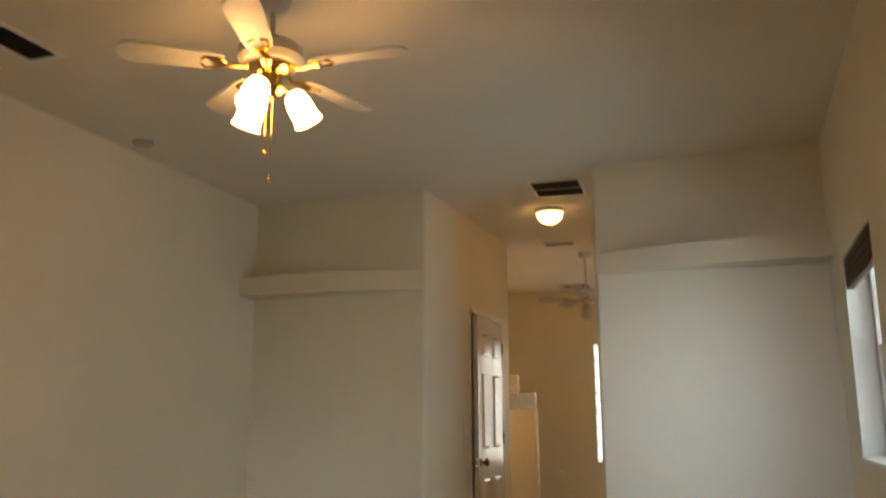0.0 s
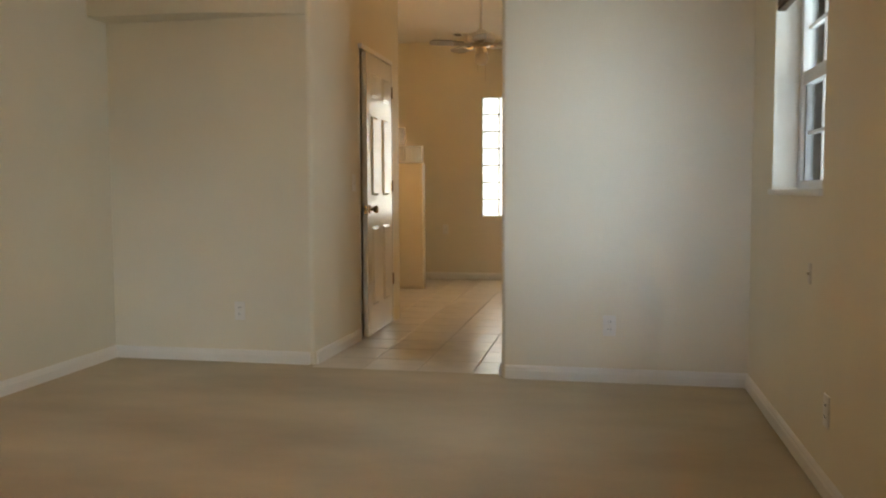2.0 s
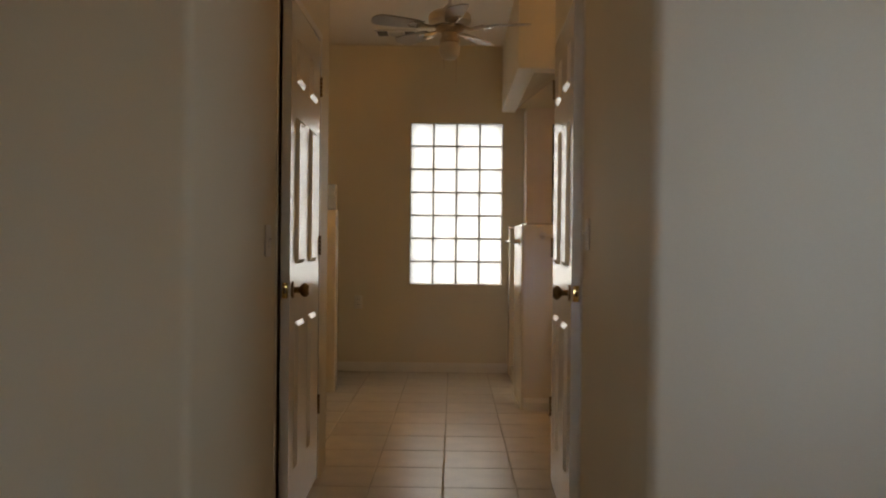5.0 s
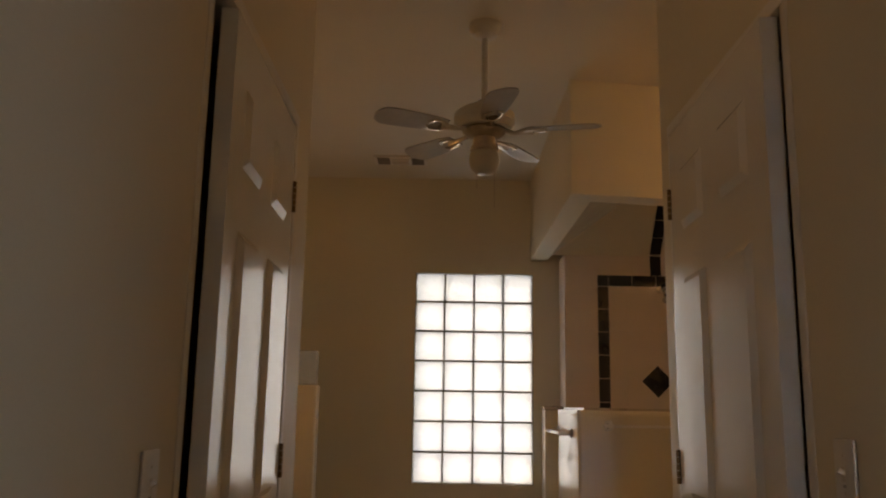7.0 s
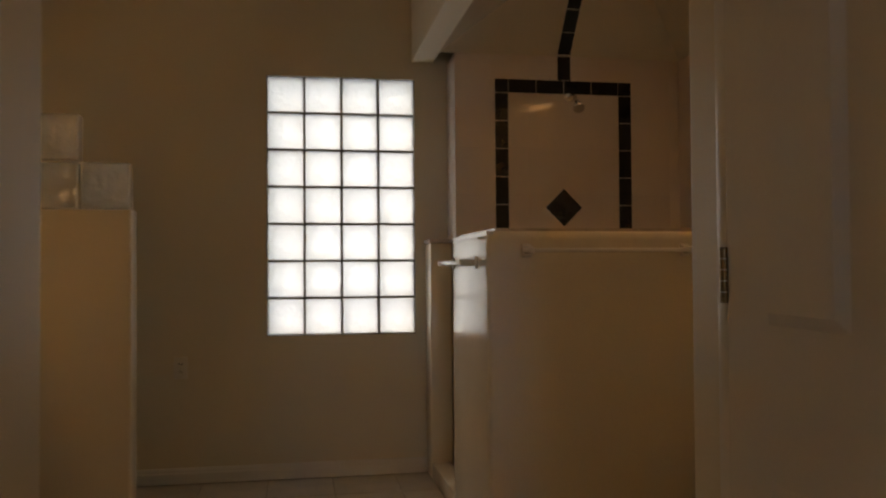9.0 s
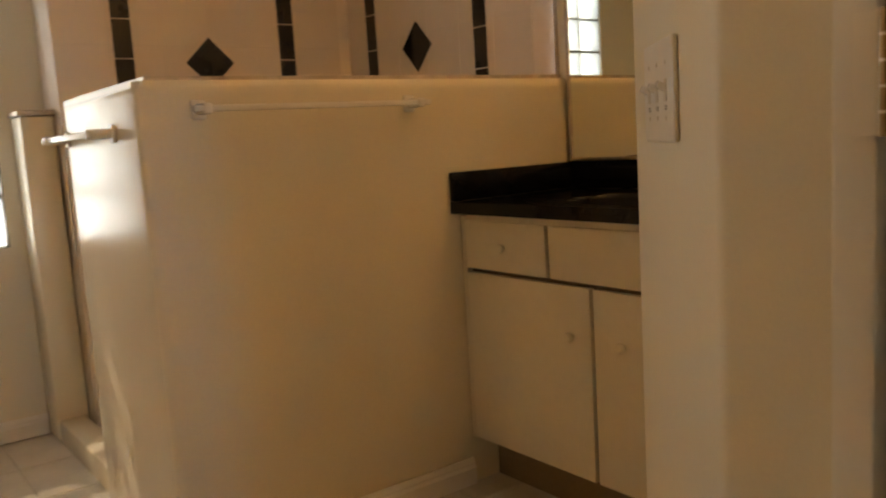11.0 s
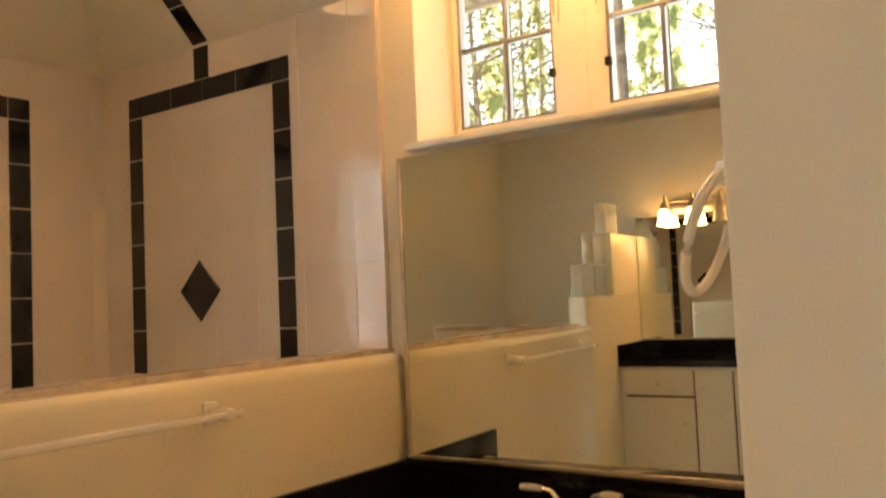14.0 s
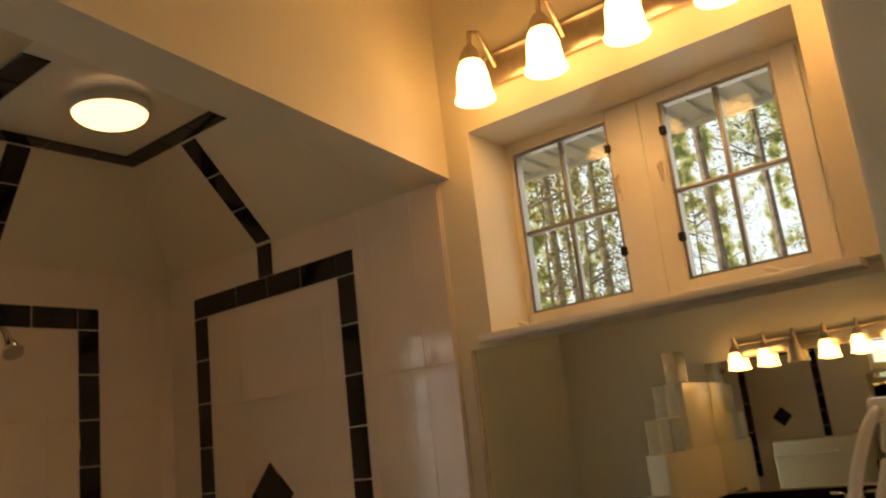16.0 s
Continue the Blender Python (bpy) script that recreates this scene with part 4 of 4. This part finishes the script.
def counter(m, width, depth, sink_x, label, ends=(True, True)):
    """Black cultured-marble top with an oval bowl sunk in, and splashes at the back and ends."""
    t = thing("vanity_counter", m, label, "counter", "vanity counters")
    ax, ay, cy = 0.25, 0.168, -depth * 0.57
    bm = bmesh.new()
    n = 48
    rings = []
    for sc, z in ((1.0, 0.886), (0.985, 0.883), (0.968, 0.868), (0.94, 0.81), (0.87, 0.75), (0.62, 0.712), (0.12, 0.704)):
        rings.append([bm.verts.new((sink_x + ax * sc * math.cos(2 * math.pi * k / n), cy + ay * sc * math.sin(2 * math.pi * k / n), z)) for k in range(n)])
    for a, b in zip(rings, rings[1:]):
        for k in range(n):
            bm.faces.new((a[k], a[(k + 1) % n], b[(k + 1) % n], b[k]))
    bm.faces.new(rings[-1][::-1])
    rim = []
    x0, x1, y0, y1 = 0.002, width - 0.002, -depth, -0.001
    for k in range(n):
        c, s = math.cos(2 * math.pi * k / n), math.sin(2 * math.pi * k / n)
        f = min((x1 - sink_x) / c if c > 1e-6 else 1e9, (x0 - sink_x) / c if c < -1e-6 else 1e9, (y1 - cy) / s if s > 1e-6 else 1e9, (y0 - cy) / s if s < -1e-6 else 1e9)
        rim.append(Vector((sink_x + f * c, cy + f * s)))
    for corner in ((x0, y0), (x1, y0), (x1, y1), (x0, y1)):
        i = min(range(n), key=lambda q: (rim[q] - Vector(corner)).length)
        rim[i] = Vector(corner)
    top = [bm.verts.new((p.x, p.y, 0.885)) for p in rim]
    edge = [bm.verts.new((p.x, p.y, 0.850)) for p in rim]
    for k in range(n):
        q = (k + 1) % n
        bm.faces.new((rings[0][k], rings[0][q], top[q], top[k]))
        bm.faces.new((top[k], top[q], edge[q], edge[k]))
    part("slab_and_bowl", bm, M_COUNTER, t)
    part("back_splash", box(0.002, width - 0.002, -0.018, 0, 0.886, 0.972, 0.003), M_COUNTER, t)
    if ends[0]:
        part("side_splash", box(0.001, 0.019, -depth, -0.018, 0.886, 0.972, 0.003), M_COUNTER, t)
    if ends[1]:
        part("side_splash", box(width - 0.019, width - 0.001, -depth, -0.018, 0.886, 0.972, 0.003), M_COUNTER, t)
    part("drain", moved(lathe([(0, 0.004), (0.015, 0.005), (0.022, 0.002), (0.024, 0)], 20), pose(sink_x, cy, 0.704)), M_CHROME, t)
    return t


def faucet(m, label):
    t = thing("faucet", m @ Matrix.Diagonal((0.86, 0.86, 0.86, 1)), label, "faucet", "faucets")
    part("base_plate", box(-0.08, 0.08, -0.026, 0.026, 0, 0.018, 0.008, 3), M_CHROME, t)
    part("spout", tube([(0, 0.0, 0.01), (0, -0.004, 0.03), (0, -0.03, 0.042), (0, -0.075, 0.038), (0, -0.115, 0.02)], [0.02, 0.018, 0.016, 0.0135, 0.011], 14), M_CHROME, t)
    part("lift_rod", tube([(0, 0.018, 0.01), (0, 0.018, 0.075)], 0.0025, 8), M_CHROME, t)
    for s in (-1, 1):
        h = part("handle", lathe([(0.02, 0.01), (0.019, 0.03), (0.014, 0.044), (0.013, 0.056), (0, 0.062)], 18), M_CHROME, t)
        h.location = (s * 0.051, 0, 0)
        part("lever_neck", tube([(0, 0, 0.05), (s * 0.012, -0.004, 0.068), (s * 0.035, -0.010, 0.074)], [0.011, 0.009, 0.008], 10), M_CHROME, h)
        part("lever", tube([(s * 0.033, -0.010, 0.074), (s * 0.06, -0.016, 0.077), (s * 0.092, -0.022, 0.077)], [0.008, 0.0105, 0.009], 12), M_ACRYLIC, h, "clear acrylic lever tip")
    return t


VD = 0.50
east_m = pose(XB, 6.41, 0, 0, 0, -90)
vanity(east_m, 1.19, VD - 0.012, ((0.028, 0.366, 1), (0.378, 0.692, 0), (0.704, 1.02, 1)), ((0.028, 0.519, 0.455), (0.531, 1.02, 0.63)), "cream slab-front vanity cabinet beside the half wall")
counter(pose(XB - 0.002, 6.41, 0, 0, 0, -90), 1.19, VD + 0.02, 0.56, "black cultured-marble counter with an oval sink", (True, False))
faucet(pose(XB - 0.08, 6.41 - 0.522, 0.886, 0, 0, -90), "chrome two-handle faucet with clear levers")
mir = thing("wall_mirror", on_wall(XB - 0.020, 6.39, 0.976, 181.83), "wide frameless mirror over the black counter", "mirror", "wall mirrors")
part("silvered_glass", box(0.012, 1.16, -0.006, -0.001, 0.006, 0.79), M_MIRROR, mir, "", False)
part("bottom_channel", box(0.01, 1.162, -0.011, 0, -0.002, 0.009, 0.001), M_NICKEL, mir)
part("edge_bead", box(0.002, 0.012, -0.011, 0, 0, 0.79, 0.002), M_CAP, mir, "brown stained edge bead")


def lamp_bar(m, count, pitch, label, dead=()):
    """A brass bar with bell lamps on goosenecks; own -y into the room, own x along the wall from the first lamp."""
    t = thing("vanity_light", m, label, "wall light", "vanity lights")
    L = pitch * (count - 1)
    b = box(-0.03, L + 0.03, -0.02, 0, -0.05, 0.05, 0.008)
    part("back_plate", b, M_NICKEL, t)
    part("rail", tube([(-0.04, -0.022, 0.035), (L + 0.04, -0.022, 0.035)], 0.007, 10), M_NICKEL, t)
    for k in range(count):
        x = k * pitch
        part("arm", tube([(x, -0.018, 0.0), (x, -0.045, 0.035), (x, -0.085, 0.078), (x, -0.122, 0.066), (x, -0.13, 0.01)], 0.0065, 10), M_NICKEL, t)
        part("socket", moved(lathe([(0, 0.022), (0.014, 0.02), (0.026, 0.0), (0.03, -0.022), (0, -0.022)], 18), pose(x, -0.13, 0.0)), M_NICKEL, t)
        part("glass_shade", moved(lathe(bell_shade(True, 0.021, 0.053, 0.108), 26), pose(x, -0.13, -0.018)), M_SHADEOFF if k in dead else M_SHADELIT, t, "unlit frosted bell shade" if k in dead else "lit frosted bell shade")
    return t


lamp_bar(on_wall(XB, 6.205, 2.50, 180), 5, 0.213, "brass vanity light with lit bell shades over the window")

ring = thing("towel_ring", on_wall(1.075, 5.222, 1.522, 90), "white towel ring beside the mirror", "towel ring")
part("rosette", box(-0.022, 0.022, -0.012, 0, -0.022, 0.022, 0.005), M_CERAMIC, ring)
part("post", box(-0.012, 0.012, -0.1, -0.008, -0.013, 0.013, 0.005), M_CERAMIC, ring)
pts = [(0.069 * math.sin(q), -0.09 - 0.022 * (1 - math.cos(q)), -0.069 + 0.069 * math.cos(q)) for q in [2 * math.pi * k / 36 for k in range(36)]]
part("ring", tube(pts, 0.0065, 10, True), M_CERAMIC, ring)

# the other side: taller partition with stepped blocks, second vanity
PY = 6.96
XW = -1.87      # west wall of the bath
structure("wall_bath_side", box(XW - 0.12, XW, 5.22, YF, 0, CEIL), M_WALL, "cream wall behind the second vanity")
structure("wall_west_partition", prism(rounded([(XW, PY), (-0.89, PY), (-0.89, PY + 0.12), (XW, PY + 0.12)], [0, 0.015, 0.015, 0]), 0, 1.355), M_PONY, "cream half wall with glass blocks on it", True)
structure("wall_west_tall", box(XW, -1.33, PY - 0.003, PY + 0.123, 1.355, 1.75, 0.003), M_PONY, "taller cream end of the half wall", True)
steps = thing("glass_block_steps", pose(-0.995, PY + 0.06, 1.357), "stepped clear glass blocks on the half wall", "glass blocks")
first = None
for i, base, count in ((0, 0.0, 1), (1, 0.0, 2), (2.25, 0.395, 1)):
    for j in range(count):
        if first is None:
            first = part("glass_block", block_mesh(), M_BLOCKCLEAR, steps)
            ob = first
        else:
            ob = new("glass_block", first.data)
            ob.parent = steps
        ob.location = (-0.195 * i, 0, base + 0.096 + 0.194 * j)
WV = PY - 5.22
RAISED = Matrix.Diagonal((1, 1, 1.075, 1))
vanity(pose(XW, 5.22, 0, 0, 0, 90) @ RAISED, WV, VD - 0.012, ((WV - 0.45, WV - 0.03, 1), (0.03, 0.31, 1)), ((WV - 0.45, WV - 0.03, WV - 0.39), (0.03, 0.31, 0.26)), "cream slab-front vanity under the second mirror",
       ((0.322, 0.68, 0.63), (0.692, 1.05, 0.74), (1.062, WV - 0.462, WV - 0.51)))
counter(pose(XW + 0.002, 5.22, 0, 0, 0, 90) @ RAISED, WV, VD + 0.02, 1.0, "black cultured-marble counter on the second vanity", (False, True))
faucet(pose(XW + 0.085, 5.22 + 1.0, 0.953, 0, 0, 90), "chrome two-handle faucet on the second vanity")
structure("wall_mirror_backing", prism([(XW - 0.002, 5.222), (XW + 0.004, 5.222), (XW + 0.048, PY - 0.002), (XW - 0.002, PY - 0.002)], 1.047, 1.875), M_WALL, "cream furred wall behind the second mirror")
mir = thing("wall_mirror", on_wall(XW + 0.007, 5.225, 1.048, -1.4), "long frameless mirror over the second vanity", "mirror", "wall mirrors")
part("silvered_glass", box(0.012, WV - 0.012, -0.006, -0.001, 0.006, 0.82), M_MIRROR, mir, "", False)
part("bottom_channel", box(0.01, WV - 0.01, -0.011, 0, -0.002, 0.009, 0.001), M_NICKEL, mir)
lamp_bar(on_wall(XW, 5.83, 1.925, 0), 6, 0.18, "brass vanity light with one dead bulb over a mirror", (3,))


# ---- outdoors beyond the vanity window ----
ground = structure("ground", box(-120, 160, -120, 160, -0.6, -0.25), M_GROUND, "leaf-strewn ground under pine woods")
bm = bmesh.new()
n = 60
for k in range(n):
    y0 = 3.0 + 0.09 * k
    box(XB + 0.24, 2.74, y0, y0 + 0.062, 2.51, 2.535, bm=bm)
    box(XB + 0.24, 2.74, y0 + 0.062, y0 + 0.09, 2.525, 2.55, bm=bm)
structure("roof_eave_panels", bm, M_SOFFIT, "white ribbed metal eave lining")
structure("roof_eave_edge", box(2.74, 2.77, 3.0, 8.4, 2.495, 2.62, 0.004), M_SOFFIT, "white eave edge")
structure("roof", box(XL - 0.6, 2.76, YB - 0.6, YF + 0.6, CEIL + 0.14, CEIL + 0.22), M_STUCCO, "flat roof slab")


def tree(x, y, h, r, mat, spread, clumps, low, rng, label):
    """A tapered trunk with limbs and a loose crown of many small leaves."""
    t = thing("tree", pose(x, y, -0.25), label, "tree", "woodland trees")
    lean = (rng.uniform(-0.03, 0.03), rng.uniform(-0.03, 0.03))
    pts = [(lean[0] * h * s + 0.05 * math.sin(9 * s + x), lean[1] * h * s, h * s) for s in [k / 8 for k in range(9)]]
    part("trunk", tube(pts, [r * (1 - 0.82 * k / 8) for k in range(9)], 9), M_BARK, t)
    limb = bmesh.new()
    verts, faces = [], []
    for k in range(clumps):
        s = rng.uniform(low, 0.99)
        a = rng.uniform(0, 2 * math.pi)
        reach = spread * (1.15 - s) * rng.uniform(0.35, 1.0) + 0.25
        c = Vector((pts[0][0] + lean[0] * h * s + reach * math.cos(a), lean[1] * h * s + reach * math.sin(a), h * s + 0.25 * reach))
        if k % 3 == 0:
            tube([(lean[0] * h * s, lean[1] * h * s, h * s - 0.1), tuple(c * 0.6 + Vector((lean[0] * h * s, lean[1] * h * s, h * s)) * 0.4), tuple(c)], [0.03, 0.02, 0.008], 5, bm=limb)
        for q in range(60):
            p = c + Vector((rng.gauss(0, 0.42), rng.gauss(0, 0.42), rng.gauss(0, 0.28)))
            u = Vector((rng.uniform(-1, 1), rng.uniform(-1, 1), rng.uniform(-1, 1))).normalized()
            w = u.cross(Vector((rng.uniform(-1, 1), rng.uniform(-1, 1), rng.uniform(-1, 1)))).normalized()
            l, b = rng.uniform(0.035, 0.085), rng.uniform(0.008, 0.024)
            i = len(verts)
            verts += [p - u * l, p + w * b, p + u * l, p - w * b]
            faces.append((i, i + 1, i + 2, i + 3))
    part("limbs", limb, M_BARK, t)
    me = bpy.data.meshes.new("crown")
    me.from_pydata(verts, [], faces)
    me.materials.append(mat)
    ob = new("crown", me)
    ob.parent = t
    return t


rng = random.Random(7)
for k in range(58):
    d = 11.0 + 33 * (k / 58) ** 1.1
    a = radians(-8 + 64 * ((k * 0.618) % 1.0))
    x, y = 0.1 + d * math.cos(a), 5.1 + d * math.sin(a)
    pine = k % 4 != 1
    tree(x, y, rng.uniform(13, 20) if pine else rng.uniform(6, 10), rng.uniform(0.10, 0.2) if pine else 0.06, M_NEEDLE if pine else M_OAK, rng.uniform(1.5, 2.3), 34 if pine else 46, 0.38 if pine else 0.2, rng,
         "tall pine with a bare lower trunk and ragged crown" if pine else "broadleaf tree with yellowing leaves")


def glowing_distance():
    """Hazy woodland and sky far beyond the trees, their brightness painted as emission."""
    m = bpy.data.materials.new("glowing_woods_and_sky")
    m.use_nodes = True
    t = m.node_tree
    t.nodes.remove(t.nodes["Principled BSDF"])
    co, mp, nz = t.nodes.new("ShaderNodeTexCoord"), t.nodes.new("ShaderNodeMapping"), t.nodes.new("ShaderNodeTexNoise")
    mp.inputs["Scale"].default_value = (1.0, 1.0, 0.07)
    nz.inputs["Scale"].default_value, nz.inputs["Detail"].default_value = 0.75, 5
    leaf, mul = t.nodes.new("ShaderNodeTexNoise"), t.nodes.new("ShaderNodeMath")
    leaf.inputs["Scale"].default_value, leaf.inputs["Detail"].default_value = 0.9, 8
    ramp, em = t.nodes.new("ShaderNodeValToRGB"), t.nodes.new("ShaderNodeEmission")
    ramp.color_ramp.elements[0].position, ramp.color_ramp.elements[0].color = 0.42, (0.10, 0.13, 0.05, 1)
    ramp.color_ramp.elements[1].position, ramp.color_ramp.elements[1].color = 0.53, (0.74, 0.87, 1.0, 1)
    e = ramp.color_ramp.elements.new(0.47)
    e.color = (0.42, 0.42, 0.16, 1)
    t.links.new(co.outputs["Object"], mp.inputs["Vector"])
    t.links.new(mp.outputs[0], nz.inputs["Vector"])
    t.links.new(co.outputs["Object"], leaf.inputs["Vector"])
    mul.operation = "MULTIPLY_ADD"
    mul.inputs[1].default_value = 0.5
    half = t.nodes.new("ShaderNodeMath")
    half.operation = "MULTIPLY"
    half.inputs[1].default_value = 0.5
    t.links.new(leaf.outputs[0], half.inputs[0])
    t.links.new(nz.outputs[0], mul.inputs[0])
    t.links.new(half.outputs[0], mul.inputs[2])
    t.links.new(mul.outputs[0], ramp.inputs[0])
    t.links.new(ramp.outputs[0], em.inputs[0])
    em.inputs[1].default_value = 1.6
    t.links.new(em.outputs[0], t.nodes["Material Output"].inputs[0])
    return m


# curved panel added at 62 m, glowing by itself as hazy distance
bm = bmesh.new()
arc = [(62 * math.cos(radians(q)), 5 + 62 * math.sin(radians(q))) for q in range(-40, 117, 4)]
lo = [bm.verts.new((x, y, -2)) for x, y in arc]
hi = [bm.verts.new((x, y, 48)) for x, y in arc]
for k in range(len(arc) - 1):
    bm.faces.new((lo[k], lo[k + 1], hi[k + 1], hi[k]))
structure("backdrop", bm, glowing_distance(), "glowing backdrop painted with hazy woods and sky")

# ---- floor tiles ----
floor = bpy.data.objects["floor"]
P = 0.335
fb = bmesh.new()
box(-P / 2 + 0.003, P / 2 - 0.003, -P / 2 + 0.003, P / 2 - 0.003, -0.0055, 0.0, 0, bm=fb)
top = [e for e in fb.edges if all(v.co.z > -0.001 for v in e.verts)]
bmesh.ops.bevel(fb, geom=top, offset=0.0025, segments=1, affect="EDGES")
bmesh.ops.recalc_face_normals(fb, faces=fb.faces)
tile_me = bpy.data.meshes.new("tile")
fb.to_mesh(tile_me)
fb.free()
tile_me.materials.append(M_TILE)
for j in range(16):
    for i in range(-6, 6):
        x, y = -0.057 + P * (i + 0.5), 2.945 + P * (j + 0.5)
        if y > YF + 0.1 or (y < 5.0 and not -0.95 < x < 0.75) or x > XB + 0.1:
            continue
        ob = new("tile", tile_me)
        ob.parent = floor
        ob.location = (x, y, 0)
